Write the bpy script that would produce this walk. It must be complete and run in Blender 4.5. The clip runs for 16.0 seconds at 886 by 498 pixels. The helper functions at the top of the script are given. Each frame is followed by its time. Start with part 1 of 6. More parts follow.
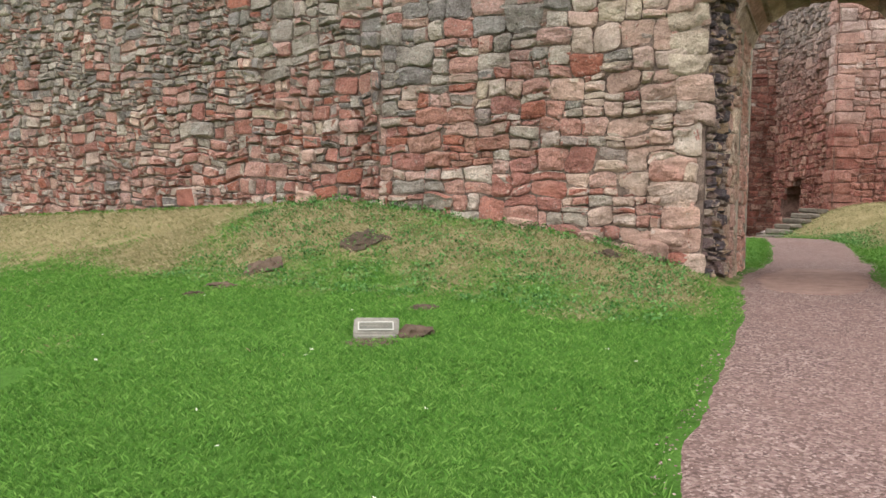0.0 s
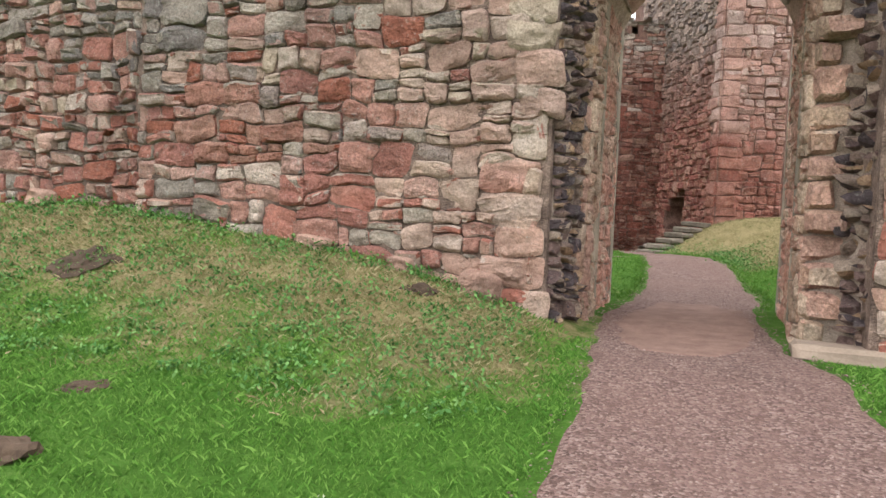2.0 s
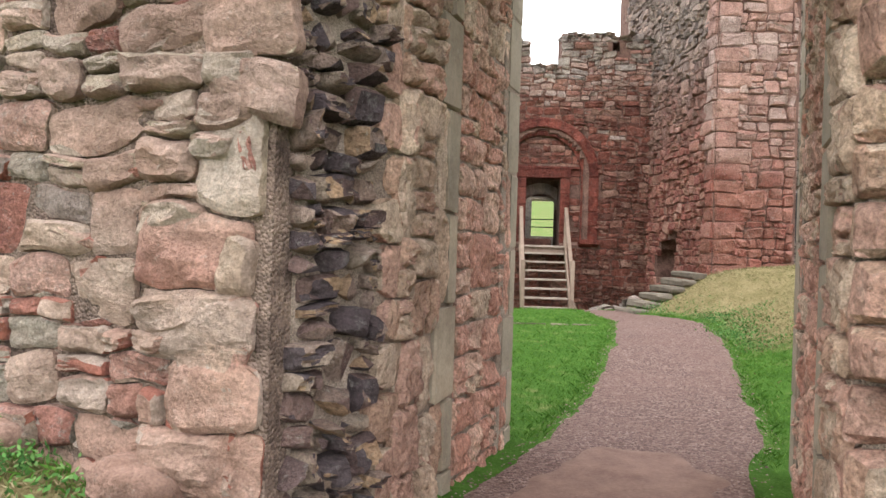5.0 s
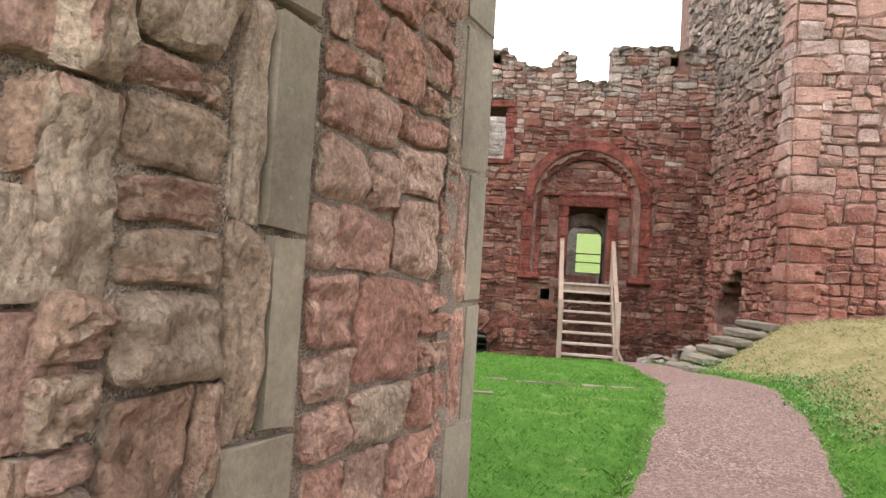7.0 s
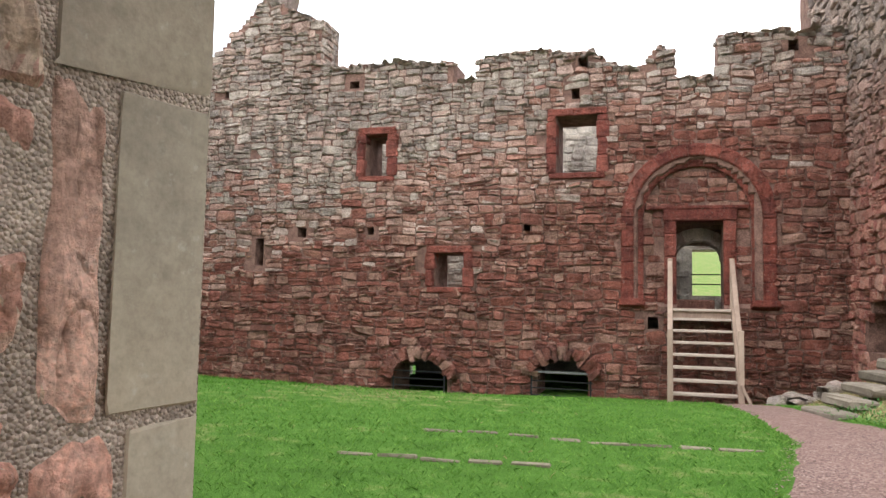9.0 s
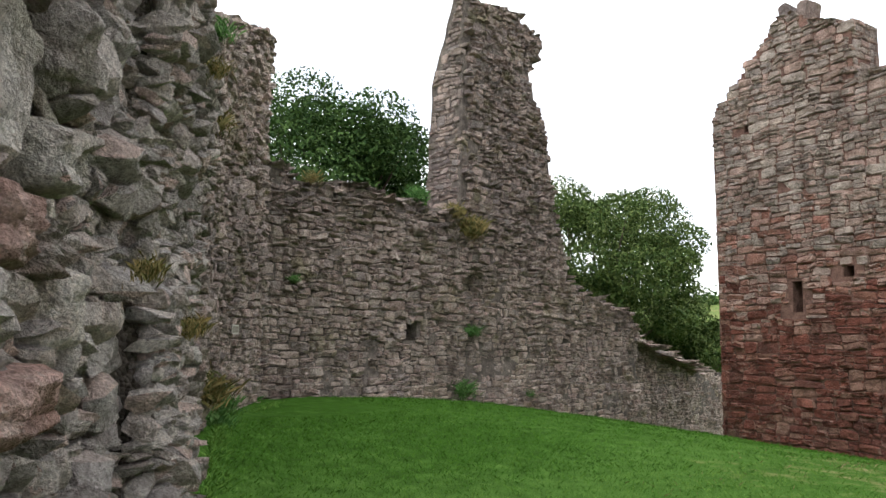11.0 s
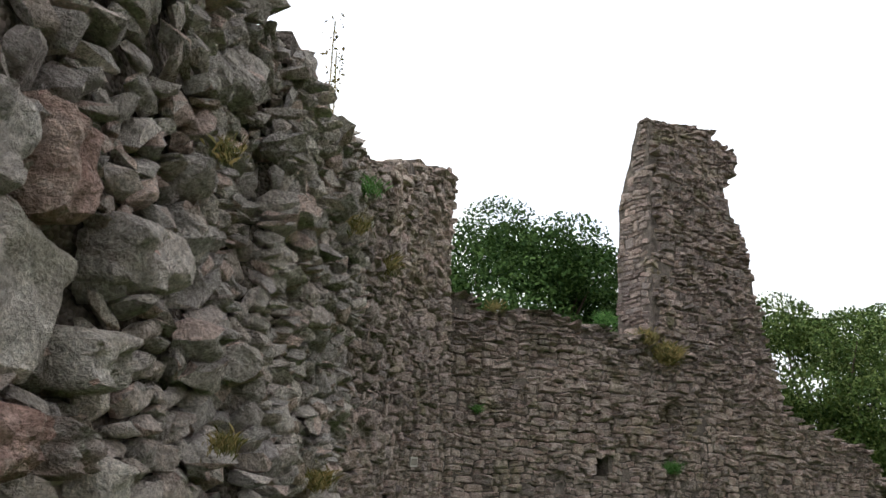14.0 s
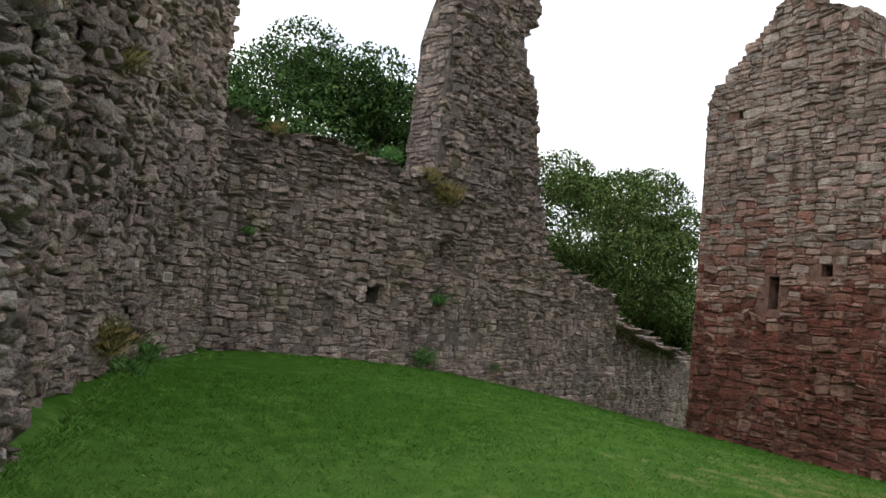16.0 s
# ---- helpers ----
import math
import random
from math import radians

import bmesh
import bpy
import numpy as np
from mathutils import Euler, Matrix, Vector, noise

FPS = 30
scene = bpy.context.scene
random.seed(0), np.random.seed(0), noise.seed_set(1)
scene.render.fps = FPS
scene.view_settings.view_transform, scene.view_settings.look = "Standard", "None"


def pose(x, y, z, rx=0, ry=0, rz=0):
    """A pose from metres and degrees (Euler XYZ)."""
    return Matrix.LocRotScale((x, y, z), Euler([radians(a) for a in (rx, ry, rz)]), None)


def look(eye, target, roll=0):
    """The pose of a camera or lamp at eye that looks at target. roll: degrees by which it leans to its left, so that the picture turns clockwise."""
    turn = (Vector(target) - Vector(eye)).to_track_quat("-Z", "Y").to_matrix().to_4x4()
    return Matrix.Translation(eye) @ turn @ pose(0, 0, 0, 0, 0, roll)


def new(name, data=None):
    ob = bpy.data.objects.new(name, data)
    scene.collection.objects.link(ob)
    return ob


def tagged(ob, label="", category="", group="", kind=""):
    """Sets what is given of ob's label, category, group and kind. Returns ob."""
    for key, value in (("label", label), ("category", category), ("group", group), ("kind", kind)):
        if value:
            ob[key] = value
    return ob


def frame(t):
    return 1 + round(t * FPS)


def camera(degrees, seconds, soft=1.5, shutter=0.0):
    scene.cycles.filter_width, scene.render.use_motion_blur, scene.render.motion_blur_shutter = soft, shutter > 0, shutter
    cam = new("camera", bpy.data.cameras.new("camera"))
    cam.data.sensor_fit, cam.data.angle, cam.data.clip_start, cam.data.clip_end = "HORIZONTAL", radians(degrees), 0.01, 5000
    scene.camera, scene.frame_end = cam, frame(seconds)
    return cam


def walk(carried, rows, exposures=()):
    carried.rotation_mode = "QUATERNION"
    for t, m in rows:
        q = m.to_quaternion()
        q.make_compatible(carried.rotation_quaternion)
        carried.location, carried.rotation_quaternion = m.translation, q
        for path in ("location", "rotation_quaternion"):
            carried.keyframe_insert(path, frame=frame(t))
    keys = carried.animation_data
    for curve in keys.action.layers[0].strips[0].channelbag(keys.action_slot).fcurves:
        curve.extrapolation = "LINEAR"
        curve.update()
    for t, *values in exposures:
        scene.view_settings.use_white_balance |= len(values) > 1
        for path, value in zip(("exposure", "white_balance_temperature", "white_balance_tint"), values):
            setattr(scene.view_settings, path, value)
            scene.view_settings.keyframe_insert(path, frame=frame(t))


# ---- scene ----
cam = camera(61.9, 16.0)
METRES, EYE, TILT, LEAN, TURN = 12.0, 1.35, 0.0, 0.0, 0.0
ROWS = [
    (0.0, 0.0, 0.0, 0.0, 0.04, -2.79, -0.9),
    (0.5, 0.022, 0.0456, 0.0039, -1.21, -3.07, -1.2),
    (1.0, 0.0422, 0.0902, 0.0056, -2.75, -3.46, -1.96),
    (1.5, 0.0696, 0.1342, 0.0087, -4.78, -3.08, -2.03),
    (2.0, 0.0941, 0.1746, 0.0143, -7.43, -2.63, -2.43),
    (2.5, 0.1206, 0.2164, 0.021, -9.17, -1.63, -1.87),
    (3.0, 0.1467, 0.2556, 0.0269, -10.73, -0.56, -1.34),
    (3.5, 0.1689, 0.2953, 0.0308, -10.42, -0.65, -1.38),
    (4.0, 0.1964, 0.3359, 0.0346, -9.56, -0.52, -1.63),
    (6.5, 0.2912, 0.5328, 0.0527, -2.58, 1.61, -2.62),
    (7.0, 0.3042, 0.5711, 0.0523, -2.54, 2.31, -3.57),
    (7.5, 0.3191, 0.6083, 0.0539, -2.22, 3.09, -3.33),
    (8.0, 0.337, 0.6439, 0.0573, -2.07, 3.54, -3.54),
    (8.5, 0.3501, 0.6764, 0.0572, 1.21, 4.05, -2.45),
    (9.0, 0.3664, 0.7057, 0.0594, 7.09, 4.27, -1.18),
    (9.5, 0.3837, 0.7301, 0.0596, 16.56, 5.09, -0.35),
    (10.0, 0.3879, 0.7576, 0.0614, 28.76, 6.3, 0.07),
    (12.5, 0.3992, 0.8291, 0.0743, 66.68, 10.18, -1.21),
    (13.0, 0.4048, 0.8317, 0.0776, 69.06, 12.62, -1.22),
    (13.5, 0.4066, 0.8309, 0.0804, 68.76, 14.74, -2.18),
    (14.0, 0.408, 0.8316, 0.0819, 64.94, 16.01, -2.76),
    (14.5, 0.4088, 0.8365, 0.0813, 59.9, 14.94, -3.3),
    (15.0, 0.4117, 0.8441, 0.0786, 55.98, 12.12, -3.95),
    (15.5, 0.4145, 0.8613, 0.0744, 52.72, 8.13, -5.12),
    (16.0, 0.4199, 0.8834, 0.0753, 50.01, 4.54, -5.63),
]
EXPOSURES = [(0.0, 0.25), (4.0, 0.38), (6.5, 0.65), (7.5, 0.72), (9.0, 0.55), (10.0, -0.02), (12.3, 0.52), (13.2, 1.05), (13.6, 0.65), (14.5, -1.38), (15.0, -1.62), (15.4, -1.48), (16.0, -0.47)]
walk(cam, [(t, pose(0, 0, EYE, TILT, LEAN, TURN) @ pose(METRES * x, METRES * y, METRES * z, 90 + pitch, roll, yaw)) for t, x, y, z, yaw, pitch, roll in ROWS], EXPOSURES)


# ---- light ----
world = bpy.data.worlds.new("overcast_sky")
scene.world = world
world.use_nodes = True
wn, wl = world.node_tree.nodes, world.node_tree.links
wn.clear()
sky = wn.new("ShaderNodeTexSky")
sky.sky_type, sky.sun_disc = "NISHITA", False
sky.sun_elevation, sky.sun_rotation = radians(48), radians(200)
wtc, wmap, wnoise = wn.new("ShaderNodeTexCoord"), wn.new("ShaderNodeMapping"), wn.new("ShaderNodeTexNoise")
wmap.inputs["Scale"].default_value = (1.0, 1.0, 2.6)
wnoise.inputs["Scale"].default_value, wnoise.inputs["Detail"].default_value = 2.2, 5.0
wramp = wn.new("ShaderNodeValToRGB")
wramp.color_ramp.elements[0].position, wramp.color_ramp.elements[0].color = 0.36, (12.5, 13.3, 15.0, 1)
wramp.color_ramp.elements[1].position, wramp.color_ramp.elements[1].color = 0.62, (21.0, 21.0, 20.6, 1)
wmix, wbg, wout = wn.new("ShaderNodeMix"), wn.new("ShaderNodeBackground"), wn.new("ShaderNodeOutputWorld")
wmix.data_type = "RGBA"
wmix.inputs[0].default_value = 0.88
wl.new(wtc.outputs["Generated"], wmap.inputs["Vector"])
wl.new(wmap.outputs["Vector"], wnoise.inputs["Vector"])
wl.new(wnoise.outputs["Fac"], wramp.inputs["Fac"])
wl.new(sky.outputs["Color"], wmix.inputs[6])
wl.new(wramp.outputs["Color"], wmix.inputs[7])
wl.new(wmix.outputs[2], wbg.inputs["Color"])
wl.new(wbg.outputs["Background"], wout.inputs["Surface"])
wbg.inputs["Strength"].default_value = 0.15
sun = new("sun", bpy.data.lights.new("sun", "SUN"))
sun.data.energy, sun.data.angle, sun.data.color = 0.7, radians(60), (1.0, 0.97, 0.92)
sun.matrix_world = look((0, 0, 30), (6, 18, 0))


# ---- materials ----
def nodes_of(name, rough=0.9):
    m = bpy.data.materials.new(name)
    m.use_nodes = True
    n = m.node_tree.nodes
    b = n["Principled BSDF"]
    b.inputs["Roughness"].default_value = rough
    b.inputs["Specular IOR Level"].default_value = 0.25
    return m, n, m.node_tree.links, b


def noise_node(n, l, vec, scale, detail=4.0, rough=0.6):
    t = n.new("ShaderNodeTexNoise")
    t.inputs["Scale"].default_value, t.inputs["Detail"].default_value, t.inputs["Roughness"].default_value = scale, detail, rough
    if vec is not None:
        l.new(vec, t.inputs["Vector"])
    return t.outputs["Fac"]


def ramp(n, l, fac, stops, hard=False):
    r = n.new("ShaderNodeValToRGB")
    if hard:
        r.color_ramp.interpolation = "CONSTANT"
    e = r.color_ramp.elements
    while len(e) < len(stops):
        e.new(0.5)
    for k, (p, c) in enumerate(stops):
        e[k].position = p
        e[k].color = (*c, 1) if len(c) == 3 else c
    l.new(fac, r.inputs["Fac"])
    return r.outputs["Color"]


def grey(v):
    return (v, v, v)


def mixed(n, l, fac, a, b, mode="MIX"):
    x = n.new("ShaderNodeMix")
    x.data_type, x.blend_type = "RGBA", mode
    for socket, value in ((x.inputs[0], fac), (x.inputs[6], a), (x.inputs[7], b)):
        if isinstance(value, (int, float)):
            socket.default_value = value
        elif isinstance(value, tuple):
            socket.default_value = (*value, 1)
        else:
            l.new(value, socket)
    return x.outputs[2]


def math_node(n, l, op, a, b=0.0, c=0.0):
    x = n.new("ShaderNodeMath")
    x.operation = op
    for k, v in enumerate((a, b, c)):
        if isinstance(v, (int, float)):
            x.inputs[k].default_value = v
        else:
            l.new(v, x.inputs[k])
    return x.outputs[0]


def spread(cols):
    return [((k + 0.0) / len(cols), c) for k, c in enumerate(cols)]


def stone_mat(name, low, high=None, z0=0.0, z1=1.0, wobble=1.2, lichen=0.25, strata=0.5, bump=0.6, dark=0.55, moss=0.0, streak=0.0, chisel=0.0, grainy=0.62):
    """Rubble stone: each stone takes one colour of the palette low; above z0..z1 the palette high takes over."""
    m, n, l, b = nodes_of(name)
    info, geo = n.new("ShaderNodeObjectInfo"), n.new("ShaderNodeNewGeometry")
    pos = geo.outputs["Position"]
    rnd = math_node(n, l, "FRACT", math_node(n, l, "ADD", info.outputs["Random"], geo.outputs["Random Per Island"]))
    col = ramp(n, l, rnd, spread(low), True)
    sep = n.new("ShaderNodeSeparateXYZ")
    l.new(pos, sep.inputs[0])
    patch = noise_node(n, l, pos, 0.55, 3.0)
    if high:
        col2 = ramp(n, l, rnd, spread(high), True)
        lift = math_node(n, l, "MULTIPLY_ADD", math_node(n, l, "SUBTRACT", patch, 0.5), 4 * wobble, sep.outputs["Z"])
        lift = math_node(n, l, "MULTIPLY_ADD", math_node(n, l, "SUBTRACT", rnd, 0.5), 0.8 * wobble, lift)
        mr = n.new("ShaderNodeMapRange")
        mr.inputs["From Min"].default_value, mr.inputs["From Max"].default_value = z0, z1
        l.new(lift, mr.inputs["Value"])
        col = mixed(n, l, mr.outputs["Result"], col, col2)
    blot = noise_node(n, l, pos, 1.1, 5.0, 0.7)
    col = mixed(n, l, 1.0, col, ramp(n, l, blot, [(0.3, (0.72, 0.7, 0.7)), (0.5, grey(1.0)), (0.7, (1.2, 1.18, 1.15))]), "MULTIPLY")
    # beds of the sandstone, grain and stains
    mp = n.new("ShaderNodeMapping")
    mp.inputs["Scale"].default_value = (1.6, 1.6, 4.5)
    l.new(pos, mp.inputs["Vector"])
    beds = noise_node(n, l, mp.outputs["Vector"], 3.0, 5.0, 0.65)
    grain = noise_node(n, l, pos, 42.0, 5.0, 0.7)
    stain = noise_node(n, l, pos, 3.4, 6.0, 0.68)
    col = mixed(n, l, ramp(n, l, beds, [(0.36, grey(0.5 * strata)), (0.6, grey(0.0))]), col, mixed(n, l, 1.0, col, (0.62, 0.5, 0.45), "MULTIPLY"))
    col = mixed(n, l, ramp(n, l, stain, [(0.38, grey(dark)), (0.56, grey(0.0))]), col, mixed(n, l, 1.0, col, (0.42, 0.39, 0.37), "MULTIPLY"))
    spots = noise_node(n, l, pos, 13.0, 7.0, 0.75)
    col = mixed(n, l, ramp(n, l, spots, [(0.56, grey(0.0)), (0.68, grey(lichen))]), col, (0.5, 0.5, 0.43))
    if moss:
        mo = noise_node(n, l, pos, 1.4, 5.0, 0.65)
        col = mixed(n, l, ramp(n, l, mo, [(0.55, grey(0.0)), (0.68, grey(moss))]), col, (0.17, 0.17, 0.045))
    col = mixed(n, l, grainy, col, ramp(n, l, grain, [(0.32, grey(0.45)), (0.5, grey(1.05)), (0.66, grey(1.5))]), "MULTIPLY")
    pits = noise_node(n, l, pos, 95.0, 3.0, 0.6)
    col = mixed(n, l, 0.6 * grainy, col, ramp(n, l, pits, [(0.34, grey(0.4)), (0.5, grey(1.1)), (0.68, grey(1.5))]), "MULTIPLY")
    flecks = noise_node(n, l, pos, 31.0, 6.0, 0.7)
    col = mixed(n, l, ramp(n, l, flecks, [(0.6, grey(0.0)), (0.68, grey(lichen * 1.3))]), col, (0.62, 0.61, 0.55))
    if streak:
        sm = n.new("ShaderNodeMapping")
        sm.inputs["Scale"].default_value = (3.2, 3.2, 0.4)
        l.new(pos, sm.inputs["Vector"])
        run = noise_node(n, l, sm.outputs["Vector"], 1.6, 6.0, 0.7)
        col = mixed(n, l, ramp(n, l, run, [(0.4, grey(streak)), (0.56, grey(0.0))]), col, mixed(n, l, 1.0, col, (0.45, 0.43, 0.42), "MULTIPLY"))
    l.new(col, b.inputs["Base Color"])
    bp = n.new("ShaderNodeBump")
    bp.inputs["Strength"].default_value, bp.inputs["Distance"].default_value = min(1.0, bump + 0.2), 0.12
    rough = noise_node(n, l, pos, 11.0, 8.0, 0.7)
    hgt = math_node(n, l, "MULTIPLY_ADD", beds, strata * 0.5, math_node(n, l, "MULTIPLY_ADD", grain, 0.32, rough))
    if chisel:
        cm = n.new("ShaderNodeMapping")
        cm.inputs["Scale"].default_value, cm.inputs["Rotation"].default_value = (1.0, 1.0, 0.55), (0.5, 0.4, 0.0)
        l.new(pos, cm.inputs["Vector"])
        cuts = noise_node(n, l, cm.outputs["Vector"], 17.0, 2.0, 0.45)
        cuts = math_node(n, l, "ABSOLUTE", math_node(n, l, "SUBTRACT", cuts, 0.5))
        hgt = math_node(n, l, "MULTIPLY_ADD", cuts, 3.2 * chisel, math_node(n, l, "MULTIPLY", hgt, 0.45))
    l.new(hgt, bp.inputs["Height"])
    l.new(bp.outputs["Normal"], b.inputs["Normal"])
    return m


def mortar_mat(name, light, deep, scale=38.0):
    m, n, l, b = nodes_of(name, 0.95)
    geo = n.new("ShaderNodeNewGeometry")
    pos = geo.outputs["Position"]
    v = n.new("ShaderNodeTexVoronoi")
    v.inputs["Scale"].default_value = scale
    l.new(pos, v.inputs["Vector"])
    fine = noise_node(n, l, pos, 5.0, 6.0, 0.7)
    sep = n.new("ShaderNodeSeparateColor")
    l.new(v.outputs["Color"], sep.inputs[0])
    col = mixed(n, l, ramp(n, l, fine, [(0.35, grey(0.0)), (0.65, grey(1.0))]), deep, light)
    col = mixed(n, l, 0.7, col, ramp(n, l, sep.outputs[0], [(0.0, grey(0.35)), (1.0, grey(1.0))]), "MULTIPLY")
    l.new(col, b.inputs["Base Color"])
    bp = n.new("ShaderNodeBump")
    bp.inputs["Strength"].default_value, bp.inputs["Distance"].default_value = 0.8, 0.02
    l.new(math_node(n, l, "SUBTRACT", fine, math_node(n, l, "MULTIPLY", v.outputs["Distance"], 0.8)), bp.inputs["Height"])
    l.new(bp.outputs["Normal"], b.inputs["Normal"])
    return m


def plain_mat(name, a, b_col, scale=9.0, rough=0.85, bump=0.25, metal=0.0, stretch=(1, 1, 1)):
    m, n, l, b = nodes_of(name, rough)
    b.inputs["Metallic"].default_value = metal
    geo, mp, info = n.new("ShaderNodeNewGeometry"), n.new("ShaderNodeMapping"), n.new("ShaderNodeObjectInfo")
    mp.inputs["Scale"].default_value = stretch
    l.new(geo.outputs["Position"], mp.inputs["Vector"])
    big = noise_node(n, l, mp.outputs["Vector"], scale, 6.0, 0.65)
    fine = noise_node(n, l, mp.outputs["Vector"], scale * 9, 4.0, 0.6)
    f = math_node(n, l, "MULTIPLY_ADD", fine, 0.35, math_node(n, l, "MULTIPLY", big, 0.65))
    f = math_node(n, l, "MULTIPLY_ADD", math_node(n, l, "SUBTRACT", info.outputs["Random"], 0.5), 0.2, f)
    l.new(ramp(n, l, f, [(0.32, a), (0.68, b_col)]), b.inputs["Base Color"])
    bp = n.new("ShaderNodeBump")
    bp.inputs["Strength"].default_value, bp.inputs["Distance"].default_value = bump, 0.02
    l.new(f, bp.inputs["Height"])
    l.new(bp.outputs["Normal"], b.inputs["Normal"])
    return m


PINKS = [(0.52, 0.33, 0.265), (0.47, 0.25, 0.195), (0.479, 0.229, 0.18), (0.551, 0.315, 0.257), (0.408, 0.181, 0.142), (0.571, 0.42, 0.332), (0.449, 0.21, 0.171), (0.388, 0.325, 0.266), (0.592, 0.372, 0.304), (0.51, 0.43, 0.351), (0.4, 0.15, 0.1), (0.5, 0.258, 0.199), (0.38, 0.3, 0.26), (0.612, 0.497, 0.418), (0.459, 0.201, 0.152), (0.53, 0.296, 0.237)]
GREYS = [(0.408, 0.344, 0.294), (0.326, 0.286, 0.247), (0.479, 0.411, 0.342), (0.31, 0.275, 0.25), (0.551, 0.468, 0.389), (0.367, 0.315, 0.266), (0.49, 0.306, 0.257), (0.439, 0.372, 0.314), (0.286, 0.248, 0.228)]
REDS = [(0.27, 0.098, 0.072), (0.33, 0.13, 0.095), (0.22, 0.085, 0.063), (0.36, 0.175, 0.13), (0.29, 0.105, 0.075), (0.36, 0.21, 0.16), (0.25, 0.09, 0.065), (0.42, 0.24, 0.185), (0.2, 0.085, 0.065)]
REDTOP = [(0.418, 0.344, 0.294), (0.367, 0.306, 0.266), (0.459, 0.325, 0.275), (0.449, 0.382, 0.332), (0.337, 0.286, 0.257), (0.428, 0.315, 0.266)]
DARKS = [(0.314, 0.255, 0.233), (0.396, 0.326, 0.293), (0.233, 0.19, 0.179), (0.454, 0.37, 0.325), (0.349, 0.272, 0.244), (0.291, 0.251, 0.233), (0.488, 0.381, 0.335)]
PALES = [(0.497, 0.416, 0.365), (0.588, 0.489, 0.425), (0.417, 0.348, 0.31), (0.548, 0.44, 0.376), (0.483, 0.366, 0.323), (0.366, 0.306, 0.279)]
m_outer_grey = stone_mat("grey_weathered_sandstone", GREYS, lichen=0.45, strata=0.6, bump=0.8)
m_outer_red = stone_mat("fiery_red_sandstone", [(0.42, 0.115, 0.06), (0.44, 0.19, 0.135), (0.48, 0.24, 0.18), (0.42, 0.16, 0.105), (0.38, 0.15, 0.11), (0.5, 0.28, 0.21)], lichen=0.15, strata=0.9, bump=0.8)
m_outer = stone_mat("pink_and_grey_sandstone", [tuple(0.92 * c for c in q) for q in PINKS], lichen=0.35, strata=0.7, bump=0.7)
m_red = stone_mat("red_sandstone_rubble", REDS, lichen=0.2, strata=0.7, bump=0.8, streak=0.5)
m_redpale = stone_mat("bleached_pink_sandstone", [(0.5, 0.31, 0.25), (0.54, 0.37, 0.305), (0.44, 0.23, 0.175), (0.56, 0.44, 0.38), (0.47, 0.3, 0.245), (0.4, 0.195, 0.15)], lichen=0.4, strata=0.7, bump=0.8, streak=0.3)
m_redtop = stone_mat("grey_weathered_top_stone", [tuple(1.18 * c for c in q) for q in REDTOP], lichen=0.45, strata=0.6, bump=0.8, streak=0.5)
m_dark = stone_mat("dark_weathered_rubble", DARKS, PALES, 3.6, 5.2, 1.2, lichen=0.5, strata=0.4, bump=0.9, moss=0.5)
m_big = stone_mat("grey_and_pink_facing_stone", [(0.6, 0.555, 0.51), (0.54, 0.5, 0.46), (0.6, 0.43, 0.375), (0.64, 0.595, 0.55), (0.5, 0.46, 0.43), (0.66, 0.61, 0.56)], lichen=0.35, strata=0.8, bump=1.0, moss=0.25)
m_near = stone_mat("grey_broken_core_rubble", [(0.5, 0.455, 0.42), (0.6, 0.545, 0.5), (0.42, 0.38, 0.36), (0.64, 0.575, 0.525), (0.54, 0.465, 0.42), (0.47, 0.435, 0.41), (0.6, 0.47, 0.415)], lichen=0.35, strata=0.4, bump=0.9, moss=0.35)
m_cream = stone_mat("pale_cream_sandstone", [(0.5, 0.32, 0.25), (0.54, 0.39, 0.31), (0.42, 0.17, 0.125), (0.5, 0.33, 0.26), (0.53, 0.41, 0.34)], [(0.5, 0.385, 0.315), (0.53, 0.43, 0.355), (0.5, 0.35, 0.285), (0.52, 0.42, 0.32), (0.47, 0.315, 0.25)], 1.6, 2.2, 0.2, lichen=0.15, strata=0.6, grainy=0.45)
m_pinkbed = stone_mat("pink_bedded_sandstone", [(0.56, 0.39, 0.34), (0.6, 0.46, 0.4), (0.52, 0.36, 0.32)], lichen=0.25, strata=1.6, bump=1.0)
m_bedgrey = stone_mat("grey_fissured_sandstone", [(0.5, 0.46, 0.42), (0.44, 0.4, 0.37)], lichen=0.4, strata=1.6, bump=1.0)
m_core = stone_mat("dark_whinstone_core", [(0.1, 0.075, 0.08), (0.15, 0.1, 0.095), (0.27, 0.19, 0.155), (0.34, 0.26, 0.205), (0.11, 0.085, 0.09), (0.42, 0.28, 0.18), (0.2, 0.13, 0.115), (0.3, 0.22, 0.18)], lichen=0.2, strata=0.3)
m_rear = stone_mat("pale_grey_inner_rubble", [(0.6, 0.55, 0.48), (0.52, 0.47, 0.41), (0.66, 0.6, 0.52), (0.46, 0.41, 0.36)], lichen=0.4, strata=0.4)
m_back = stone_mat("grey_curtain_wall_rubble", PALES, DARKS, 3.4, 4.6, 1.0, lichen=0.45, strata=0.5, bump=0.8, moss=0.45, streak=0.4)
m_tower = stone_mat("tower_rubble", [(0.3, 0.11, 0.085), (0.36, 0.17, 0.13), (0.27, 0.1, 0.08), (0.4, 0.22, 0.17), (0.34, 0.15, 0.115)], [(0.33, 0.26, 0.22), (0.4, 0.3, 0.25), (0.27, 0.21, 0.18), (0.2, 0.16, 0.145)], 3.8, 6.4, 0.9, lichen=0.3, strata=0.4)
